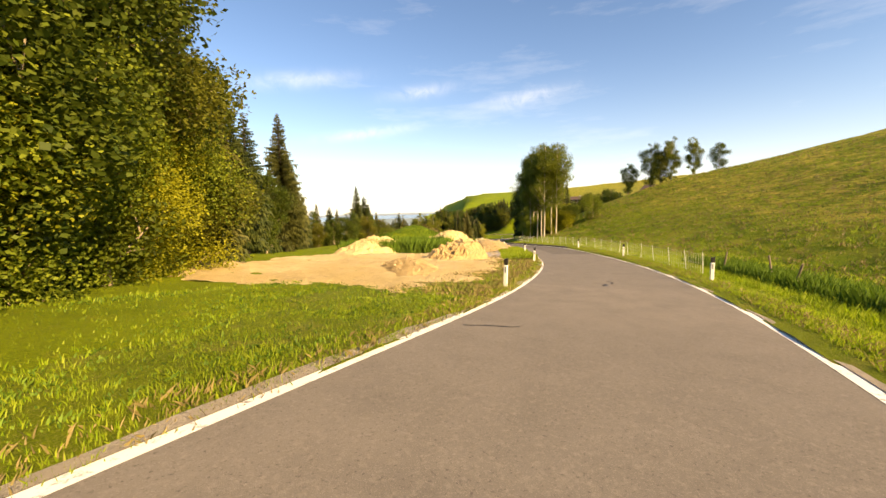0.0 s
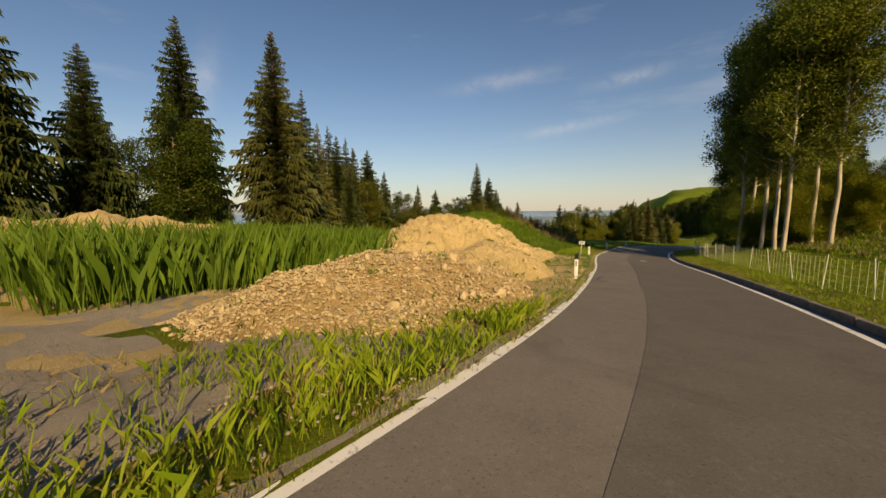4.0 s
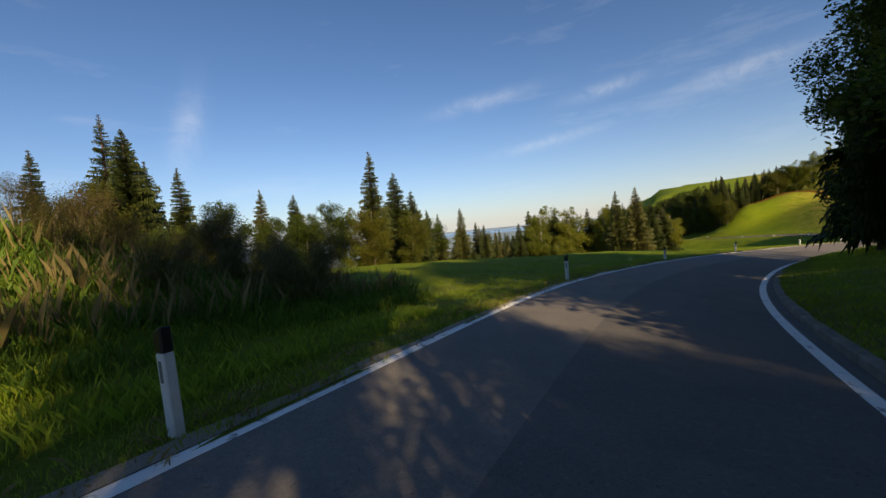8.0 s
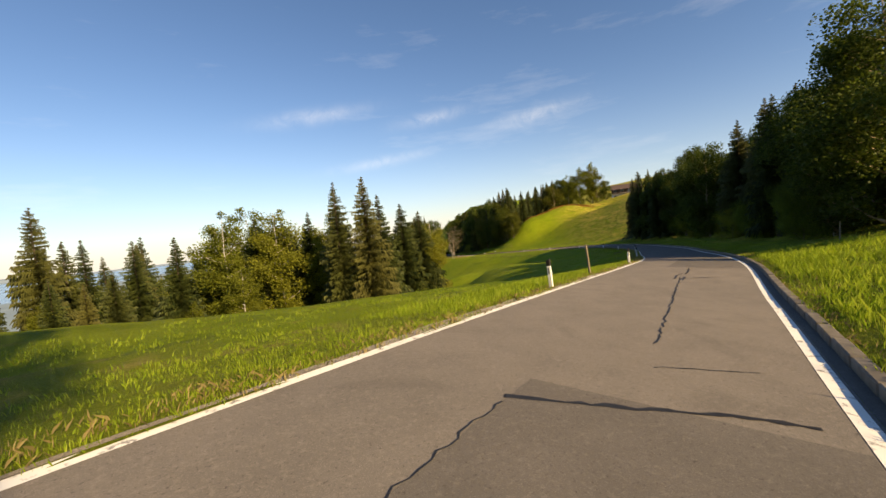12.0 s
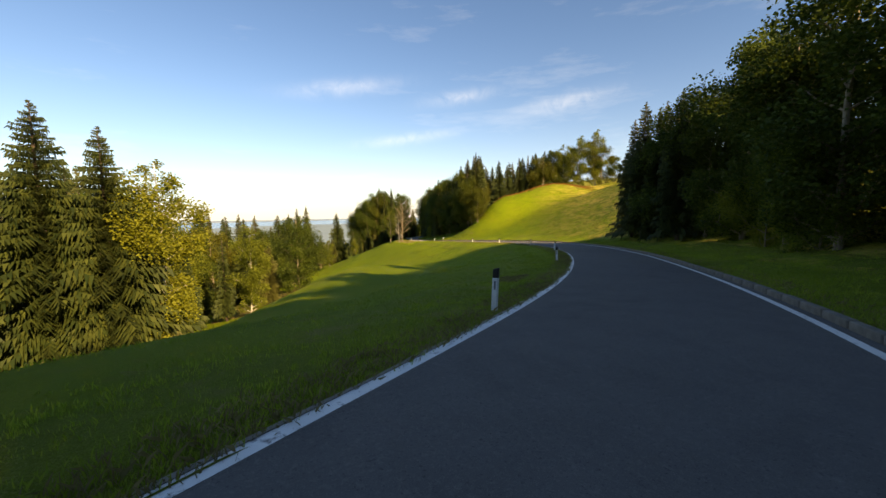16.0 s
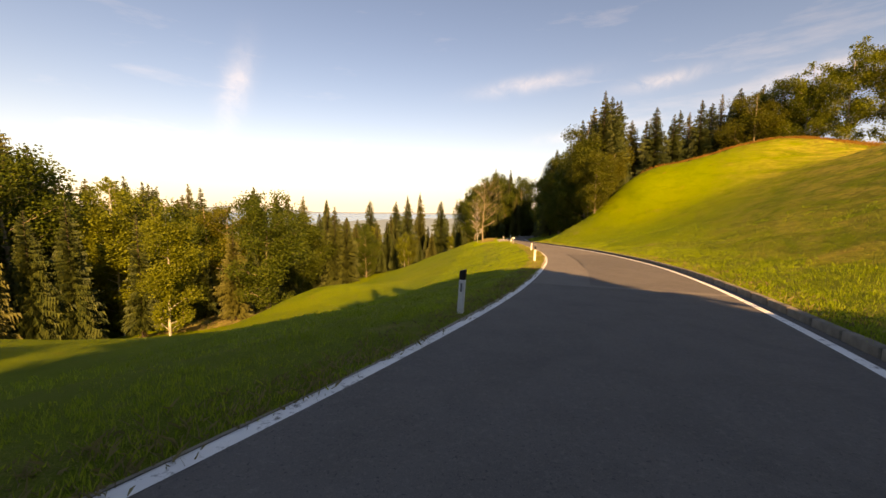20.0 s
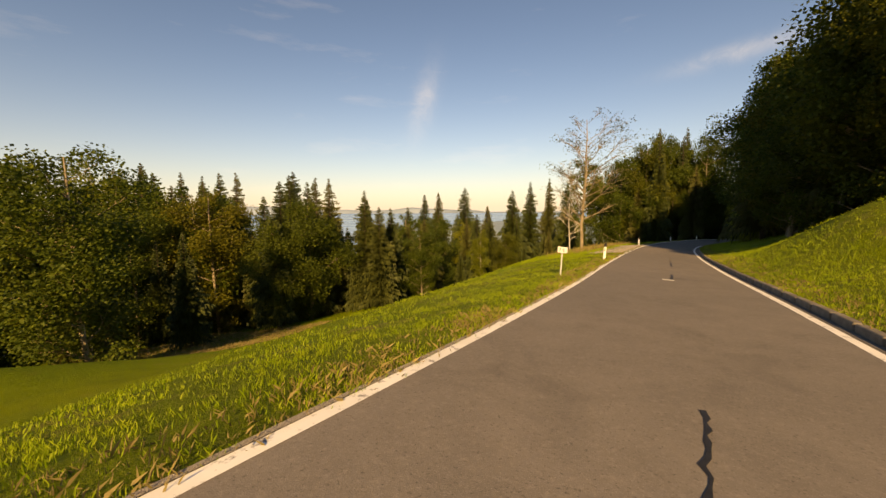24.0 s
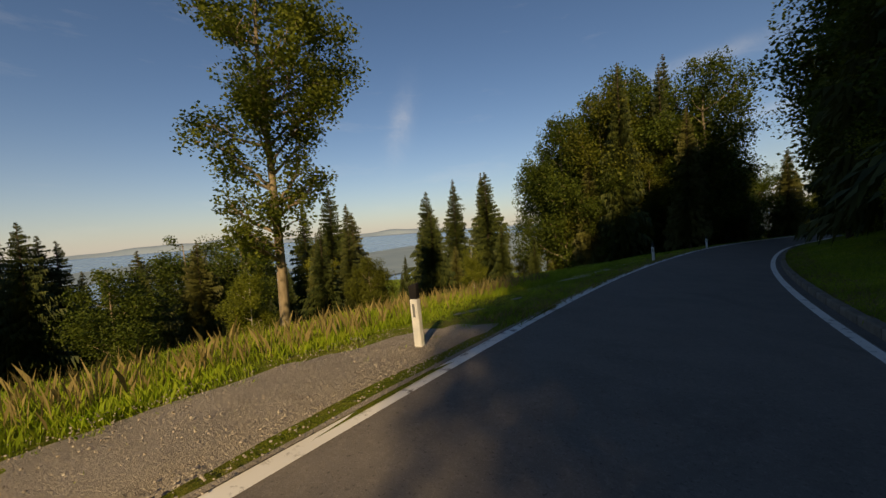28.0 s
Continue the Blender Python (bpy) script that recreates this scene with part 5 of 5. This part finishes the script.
blades("hill_tufts", strip_spots(-10, 75, 6.0, 46, 16000, 236), 0.17, 0.013, "blade", "coarse grass tufts on the grazed hillside", 237, 5, 0.6)
blades("hill_tufts", strip_spots(-10, 75, 6.0, 46, 15000, 238), 0.22, 0.015, "straw", "dry grass tufts on the grazed hillside", 239, 5, 0.6)
blades("hill_tufts", strip_spots(-10, 75, 6.0, 46, 15000, 248), 0.20, 0.015, "weeds", "dark grass tufts on the grazed hillside", 249, 4, 0.5)
blades("site_weeds", strip_spots(27, 46, -0.25, -2.6, 2600, 250) + np.array((0, 0, 0.1)), 0.20, 0.006, "blade", "grass tufts along the foot of the heaps", 251, 6, 0.6)
blades("dry_patch", strip_spots(180.6, 183, -1.6, -2.6, 420, 240), 0.085, 0.007, "straw", "dry mown patch in the meadow", 241, 6, 1.2)
blades("cut_grass", strip_spots(150, 262, -0.1, -1.1, 9000, 242), 0.085, 0.005, "straw", "cut dry grass along the road's edge", 243, 4, 1.1)
blades("dry_grass", strip_spots(9, 44, -0.6, -3.6, 5000, 246), 0.13, 0.005, "straw", "dry grass at the edge of the bare earth", 247, 4, 0.8)
blades("clover", strip_spots(-8, 14, -1.0, -8, 5000, 244), 0.06, 0.012, "weeds", "low clover in the roadside grass", 245, 5, 1.0)
blades("seed_stalks", strip_spots(78, 87, -4.5, -10, 900, 204), 0.7, 0.0022, "straw", "dry brown seed stalks", 205, 4, 0.3, "weeds")
blades("seed_stalks", strip_spots(284, 312, -2.9, -5.5, 1500, 206), 0.42, 0.0012, "straw", "thin dry seed stalks behind the lay-by", 207, 4, 0.3, "weeds")
blades("tall_grass", strip_spots(280, 318, -2.4, -6.5, 17000, 208), 0.17, 0.0042, "blade", "tall grass behind the lay-by", 209, 5, 0.4)
blades("tall_grass", strip_spots(-5, 30, 2.2, 8, 12000, 210), 0.22, 0.0045, "blade", "tall grass in the ditch", 211, 5, 0.4)
blades("tall_grass", strip_spots(108, 150, 0.8, 9, 22000, 216), 0.24, 0.0042, "blade", "tall sunlit grass on the bank", 217, 5, 0.4)
blades("site_weeds", strip_spots(44, 66, -0.3, -4.5, 1500, 212) + np.array((0, 0, 0.07)), 0.13, 0.006, "weeds", "weeds sprouting on the bare earth", 213, 5, 0.7, "weeds")
blades("tall_grass", strip_spots(128, 152, -0.6, -3.0, 5500, 214), 0.15, 0.004, "blade", "tall grass along the road's edge", 215, 5, 0.35)

def ridge_grass(count, seed):
    """Dry grass along the crest of the hill, in front of the wood."""
    rnd = np.random.default_rng(seed)
    u = rnd.uniform(0, 1, count)
    x, y = 166 + 22 * u + rnd.normal(0, 1.6, count), 165 - 14 * u + rnd.normal(0, 1.6, count)
    return np.c_[x, y, land(np.c_[x, y, u])]


FIELD = np.random.default_rng(262).uniform((92, 158, 0), (114, 184, 0), (9000, 3))
FIELD[:, 2] = land(FIELD)
blades("dry_field", FIELD, 0.22, 0.02, "straw", "brown dry grass on the lower field", 263, 4, 0.7)
blades("dry_grass", ridge_grass(7000, 260), 0.30, 0.009, "rust", "orange dry grass along the crest of the hill", 261, 4, 0.5)
for k, (d0, d1) in enumerate([(0.9, 1.3), (1.9, 2.3)]):
    blades("layby_grass", strip_spots(287, 307, -d0, -d1, 420, 220 + k), 0.07, 0.004, "blade", "grass growing through the gravel", 225 + k, 5, 0.6)


def loose(name, label, spots, small, large, seed, mat):
    """Stones lying loose on bare ground."""
    spots = spots.copy()
    spots[:, 2] = land(spots) + 0.06
    tagged(rubble(name, None, spots, len(spots), small, large, seed, mat, label), category="stones")


loose("loose_stones", "stones scattered over the bare earth", strip_spots(9, 66, -1.6, -14, 7000, 501), 0.01, 0.04, 502, "stone")
loose("loose_stones", "coarse grey stones on the gravel", strip_spots(29, 43, -0.3, -9, 7000, 503), 0.01, 0.04, 504, "pebble")
loose("loose_stones", "small grey stones of the lay-by", strip_spots(284.5, 302, -0.12, -2.5, 15000, 505), 0.005, 0.017, 506, "pebble")
loose("loose_stones", "grit along the road's edge", strip_spots(44, 66, -0.15, -2.2, 6000, 507), 0.006, 0.025, 508, "pebble")


def heap_weeds(V, count, seed, label):
    """Small weeds that have taken root on a heap."""
    rnd = np.random.default_rng(seed)
    spots = V[rnd.choice(np.nonzero(V[:, 2] - land(V) > 0.1)[0], count)]
    pts = np.repeat(spots, 9, axis=0) + np.c_[rnd.normal(0, 0.14, (count * 9, 2)), np.full(count * 9, -0.03)]
    blades("heap_weeds", pts, 0.13, 0.008, "weeds", label, seed, 3, 0.8, "weeds")


heap_weeds(v1, 70, 401, "small weeds growing on the earth heap")
heap_weeds(v2, 12, 402, "small weeds growing on the low heap")
heap_weeds(v3, 26, 403, "small weeds between the rubble stones")


# ---------------------------------------------------------------- kerb, patches, tar lines
def kerb():
    """Kerb stones along the road's right edge, one by one."""
    parent = tagged(new("kerb"), "weathered concrete kerb stones along the road", "kerb", kind="structure")
    bm = bmesh.new()
    box(bm, -0.085, -0.49, -0.25, 0.085, 0.49, 0.16, 0.018)
    me = bpy.data.meshes.new("kerb_stone")
    bm.to_mesh(me)
    bm.free()
    me.materials.append(M["concrete"])
    rnd = random.Random(3)
    s = 44.0
    while s < 338:
        x, y = beside(s, half(s) + 0.36)
        ob = new("kerb_stone", me)
        ob.parent = parent
        rise = math.degrees(math.atan2(line_at(s + 0.5)[2] - line_at(s - 0.5)[2], 1.0))
        ob.matrix_basis = pose(x, y, road_z(s, half(s) + 0.36) + rnd.uniform(-0.012, 0.012), rise, rnd.uniform(-1.5, 1.5), heading(s) + rnd.uniform(-0.5, 0.5))
        s += 1.0


kerb()


def shoulder(s, seed, wide):
    return 0.10 + wide * (0.5 + 0.9 * noise.noise((s * 0.16, seed, 0)) + 0.55 * noise.noise((s * 0.9, seed, 3)))


tagged(ribbon("shoulder_left", -36, S_END, lambda s: -half(s) - max(0.09, shoulder(s, 1, 0.22 if s < 150 else 0.07)), lambda s: -half(s) - 0.08, "gravel", 0.014, 0.5, 3, onland=False), "narrow gravel shoulder at the road's edge", "shoulder", kind="structure")
tagged(ribbon("shoulder_right", -36, 44, lambda s: half(s) + 0.08, lambda s: half(s) + max(0.09, shoulder(s, 5, 0.2)), "gravel", 0.014, 0.5, 3, onland=False), "narrow gravel shoulder at the road's edge", "shoulder", kind="structure")
tagged(ribbon("gutter", 44, 338, lambda s: half(s) + 0.12, lambda s: half(s) + 0.30, "patch", 0.004, 1.0), "dark asphalt strip along the kerb", "road", kind="structure")
PATCH_S, PATCH_D = [33, 51, 60, 70, 92, 112, 126], [-0.9, -0.77, -0.6, -0.43, -0.40, -0.33, -0.30]
tagged(ribbon("road_patch", 33, 125.6, lambda s: float(np.interp(s, PATCH_S, PATCH_D)), lambda s: half(s) - 0.1, "patch", 0.0035, 1.0, 5), "darker asphalt, resurfacing with tree shade painted in lane", "road", kind="structure")
tagged(ribbon("road_patch", 142.6, 152.6, lambda s: -0.66 + (s - 142.6) * 0.032, lambda s: half(s) - 0.1, "patch", 0.0035, 1.0, 5), "darker asphalt, resurfacing with tree shade painted in lane", "road", kind="structure")
# full width: the stretch's tree shade is put into this dark colour too
tagged(ribbon("road_patch", 152.6, 226, lambda s: -half(s) + 0.1, lambda s: half(s) - 0.1, "patch", 0.0035, 1.0, 5), "darker asphalt, resurfacing with tree shade painted in", "road", kind="structure")
tagged(ribbon("road_patch", 226, 245.5, lambda s: -0.9, lambda s: half(s) - 0.1, "patch", 0.0035, 1.0, 5), "darker asphalt, resurfacing with tree shade painted in lane", "road", kind="structure")


def tar(points, width, seed):
    """A poured joint that wanders between places given by road length and offset."""
    rnd = random.Random(seed)
    pts = []
    for (s0, d0), (s1, d1) in zip(points, points[1:]):
        n = max(2, int(math.hypot(s1 - s0, d1 - d0) / 0.12))
        for i in range(n):
            u = i / n
            pts.append((s0 + (s1 - s0) * u + rnd.uniform(-0.03, 0.03), d0 + (d1 - d0) * u + rnd.uniform(-0.03, 0.03)))
    verts, faces = [], []
    for i, (s, d) in enumerate(pts):
        a, b = pts[max(i - 1, 0)], pts[min(i + 1, len(pts) - 1)]
        t = Vector((b[0] - a[0], b[1] - a[1])).normalized()
        w = width * rnd.uniform(0.35, 1.3)
        for q in (-1, 1):
            x, y = beside(s - t.y * w * q, d + t.x * w * q)
            verts.append((x, y, road_z(s, d) + 0.0085))
    for i in range(len(pts) - 1):
        faces.append((2 * i, 2 * i + 1, 2 * i + 3, 2 * i + 2))
    tagged(mesh_object("tar_joint", verts, faces, "tar"), "wandering black tar joint in the asphalt", "tar joint", kind="structure")


JOINTS_UPPER = [
    ([(5.8, -2.3), (6.1, -1.7), (6.3, -1.3)], 0.05), ([(14.9, -0.08), (14.75, 0.06), (14.4, 0.1), (14.1, 0.04)], 0.07), ([(13.8, -0.12), (13.5, -0.16), (13.3, -0.2)], 0.2), ([(13.9, -0.25), (14.0, -0.7), (14.1, -1.1)], 0.03), ([(14.2, 1.74), (14.4, 2.6)], 0.04),
    ([(24.3, -2.4), (24.9, -0.65), (25.7, 0.5), (27.2, 2.35)], 0.04), ([(28.8, 1.4), (28.8, 2.2)], 0.05), ([(51.3, -2.2), (51.7, -1.58)], 0.06), ([(52.0, -2.14), (53.2, -1.91)], 0.09),
    ([(55.2, -2.13), (55.7, -1.47)], 0.05), ([(58.8, -1.25), (60.4, -1.4), (62.6, -1.42)], 0.09), ([(50.7, -1.68), (50.8, -1.16)], 0.04), ([(62.8, -1.9), (62.1, -0.86)], 0.04),
    ([(65.2, -1.81), (65.2, -1.05)], 0.04), ([(59.6, -2.23), (59.6, -1.71)], 0.07), ([(51, -0.8), (60, -0.62), (70, -0.45)], 0.02),
]
JOINTS_MIDDLE = [
    ([(112, -0.35), (118, -0.34), (125.4, -0.31)], 0.03), ([(125.4, -0.35), (125.6, 0.22), (125.9, 0.93), (126.2, 1.58), (126.3, 2.3)], 0.10), ([(128.3, 0.70), (132, 0.55), (138.0, 0.26)], 0.055),
    ([(127.2, 0.79), (127.7, 1.99)], 0.03), ([(139.4, -1.93), (139.9, -1.05), (141.1, -0.08)], 0.04), ([(141.8, 0.28), (139.0, 0.32)], 0.10), ([(139.3, 0.19), (138.4, 0.06), (137.7, 0.11), (137.2, 0.13)], 0.10),
    ([(138.1, 0.35), (136.9, 0.43)], 0.12), ([(137.6, 0.36), (138.1, 0.92), (138.6, 1.36)], 0.06), ([(137.8, 0.59), (138.3, 1.67)], 0.03), ([(142.4, -0.66), (142.9, 2.2)], 0.02), ([(151.8, -0.4), (152.4, 2.2)], 0.08),
]
JOINTS_LOWER = [
    ([(232.2, -0.95), (237.1, -0.93), (241.3, -0.88), (245.4, -0.88)], 0.06), ([(245.4, -0.88), (246.2, 0.8), (246.6, 2.2)], 0.04), ([(240.6, -2.4), (241.8, -1.28)], 0.045), ([(259.4, 0.2), (255.6, 0.05)], 0.07),
    ([(272.4, 0.29), (270.2, 0.19)], 0.11), ([(279.2, 0.43), (276.1, 0.39)], 0.09), ([(270.9, 0.26), (270.8, 0.68), (270.9, 0.93), (270.6, 1.25)], 0.04), ([(270.4, 0.48), (270.1, 0.78)], 0.03),
    ([(276.4, 1.5), (276.8, 2.0)], 0.03), ([(285.4, 0.44), (284.4, 0.42)], 0.09), ([(281.0, 0.42), (280.1, 0.39)], 0.08), ([(281.1, 0.25), (281.0, 0.6)], 0.05),
]
for n, (pts, w) in enumerate(JOINTS_UPPER + JOINTS_MIDDLE + JOINTS_LOWER):
    tar(pts, w * 0.36, 300 + n)
for s, d in [(64.9, 0.37), (270.3, 0.08)]:
    x, y = beside(s, d)
    bm = bmesh.new()
    box(bm, -0.17, -0.05, 0, 0.17, 0.05, 0.004)
    ob = part("road_mark", bm, "paint", None, "short white survey mark on the asphalt")
    ob.matrix_basis = pose(x, y, road_z(s, d) + 0.006, 0, math.degrees(math.atan(float(np.interp(s, LS, FALL)))), heading(s))
    tagged(ob, category="road mark", kind="structure")


# ---------------------------------------------------------------- fences and stakes
def net_fence(s0, s1, out):
    t = thing("net_fence", "pale green grazing net on thin white posts", "fence")
    v, f = [], []
    tube(v, f, [(0, 0, -0.25), (0, 0, 1.05)], [0.014, 0.011], 6)
    me = bpy.data.meshes.new("fence_post")
    me.from_pydata(v, [], f)
    me.materials.append(M["white"])
    rnd = random.Random(9)
    tops, s = [], s0
    while s < s1:
        x, y = beside(s, half(s) + out + rnd.uniform(-0.1, 0.1))
        p = new("fence_post", me)
        p.parent = t
        z = ground_z(x, y)
        p.matrix_basis = pose(x, y, z, rnd.uniform(-6, 6), rnd.uniform(-6, 6), 0)
        tops.append(Vector((x, y, z)))
        s += 2.2
    sv, sf = [], []
    for a, b in zip(tops, tops[1:]):
        for k in range(7):
            q = a.lerp(b, k / 7)
            tube(sv, sf, [q + Vector((0, 0, 0.04)), q + Vector((0, 0, 0.98 - 0.05 * math.sin(math.pi * k / 7)))], [0.006, 0.006], 3)
    tagged(mesh_object("upright_strands", sv, sf, "net", t), kind="stuff")
    for h in (0.08, 0.3, 0.52, 0.74, 0.97):
        wv, wf = [], []
        pts = []
        for a, b in zip(tops, tops[1:]):
            pts += [a + Vector((0, 0, h)), a.lerp(b, 0.5) + Vector((0, 0, h - 0.04))]
        tube(wv, wf, pts + [tops[-1] + Vector((0, 0, h))], [0.005] * (len(pts) + 1), 4)
        mesh_object("wire", wv, wf, "net", t)


net_fence(20, 78, 1.9)


def stake(x, y, h, lean, turn, r=0.05, label="leaning weathered wooden stake by the road"):
    t = thing("wooden_stake", label, "stake", "wooden stakes", pose(x, y, ground_z(x, y), 0, lean, turn))
    v, f = [], []
    tube(v, f, [(0, 0, -0.3), (0.01, 0, h * 0.5), (0, 0.01, h)], [r, r * 0.95, r * 0.8], 7)
    mesh_object("shaft", v, f, "wood", t)


for k, (s, d, h) in enumerate([(10, 7.2, 1.6), (12.5, 6.6, 1.2), (14.5, 7.8, 1.5), (17, 6.4, 1.1), (19.5, 7.0, 1.2), (22, 6.2, 1.1), (7, 8.2, 1.2)]):
    x, y = beside(s, d)
    stake(x, y, h, (-12, 8, 3, -15, 10, -6, 5)[k], 20 * k, 0.045, "grey wooden fence stake in the ditch")
x, y = beside(138.3, -(half(138.3) + 0.6))
stake(x, y, 1.3, -10, 20)
x, y = beside(171, -29)
stake(x, y, 1.9, 2, 0, 0.06, "pale wooden pole at the meadow's edge")
for s in np.arange(116, 150, 5.5):
    x, y = beside(float(s), half(float(s)) + 4.2)
    stake(x, y, 1.15, 3, float(s) * 7, 0.03, "thin grey fence stake on the grassy bank")


# ---------------------------------------------------------------- houses on the hill
def house(x, y, turn, w, d, floors, label, sink=0.6):
    t = thing("house", label, "house", "houses on the hill", pose(x, y, ground_z(x, y) - sink, 0, 0, turn))
    H = 2.8 * floors
    bm = bmesh.new()
    box(bm, -w / 2, -d / 2, 0, w / 2, d / 2, H, 0.03)
    part("wall", bm, "plaster", t, "white plastered walls")
    bm = bmesh.new()
    box(bm, -w / 2 - 0.06, -d / 2 - 0.06, H * 0.62, w / 2 + 0.06, d / 2 + 0.06, H + 0.02, 0.02)
    part("cladding", bm, "timber", t, "dark timber cladding of the upper floor")
    rise, o = d * 0.24, 1.1
    bm = bmesh.new()
    for q in (-1, 1):
        vs = [bm.verts.new(p) for p in ((-w / 2 - o, q * (d / 2 + o), H - o * 0.48), (w / 2 + o, q * (d / 2 + o), H - o * 0.48), (w / 2 + o, 0, H + rise), (-w / 2 - o, 0, H + rise))]
        up = [bm.verts.new(v.co + Vector((0, 0, 0.28))) for v in vs]
        for a, b, c2, e in ((0, 1, 2, 3),):
            bm.faces.new([vs[a], vs[b], vs[c2], vs[e]])
            bm.faces.new([up[e], up[c2], up[b], up[a]])
        for i in range(4):
            bm.faces.new([vs[i], up[i], up[(i + 1) % 4], vs[(i + 1) % 4]])
    roof = part("roof", bm, "rooftile", t, "low dark gable roof with wide eaves")
    bm = bmesh.new()
    box(bm, -0.4, -0.4, 0, 0.4, 0.4, 1.6, 0.03)
    ch = part("chimney", bm, "plaster", roof)
    ch.matrix_basis = pose(w * 0.2, d * 0.1, H + rise * 0.6)
    for fl in range(floors):
        for face in (-1, 1):
            for k in range(4):
                wx = -w / 2 + w * (k + 0.5) / 4
                win = new("window")
                win.parent = t
                win.matrix_basis = pose(wx, face * (d / 2 + 0.075), 2.8 * fl + 1.0, 0, 0, 0 if face < 0 else 180)
                bm = bmesh.new()
                box(bm, -0.6, -0.02, 0, 0.6, 0.02, 1.25)
                part("pane", bm, "glass", win)
                bm = bmesh.new()
                for bx in ((-0.68, -0.05, -0.08, -0.58, 0.05, 1.33), (0.58, -0.05, -0.08, 0.68, 0.05, 1.33), (-0.68, -0.05, -0.08, 0.68, 0.05, 0.02), (-0.68, -0.05, 1.23, 0.68, 0.05, 1.33), (-0.04, -0.04, 0, 0.04, 0.04, 1.25)):
                    box(bm, *bx)
                part("frame", bm, "white", win)
        if fl:
            bm = bmesh.new()
            box(bm, -w / 2 - 0.3, -d / 2 - 1.2, 2.8 * fl - 0.1, w / 2 + 0.3, -d / 2 - 0.05, 2.8 * fl + 0.08)
            bal = part("balcony", bm, "timber", t, "dark wooden balcony")
            for k in range(int(w / 0.5)):
                bm = bmesh.new()
                box(bm, -w / 2 + k * 0.5, -d / 2 - 1.2, 2.8 * fl + 0.08, -w / 2 + k * 0.5 + 0.36, -d / 2 - 1.15, 2.8 * fl + 0.95)
                part("board", bm, "timber", bal)


house(256, 176, -62, 14, 9, 2, "large white chalet with dark timber upper floor on the hill", 2.2)
house(166, 64.5, -85, 14, 10, 2, "white house with dark roof above the road", 1.2)
bm = bmesh.new()
box(bm, -1.1, -0.9, -0.3, 1.1, 0.9, 1.5, 0.03)
hut = thing("shed", "small weathered wooden shed at the meadow's edge", "shed", at=pose(55.5, 96, ground_z(55.5, 96) - 0.5, 0, 0, 20))
part("wall", bm, "wood", hut)
bm = bmesh.new()
box(bm, -1.3, -1.1, 1.5, 1.3, 1.1, 1.62, 0.02)
part("roof", bm, "rooftile", hut).rotation_euler = (0.12, 0, 0)
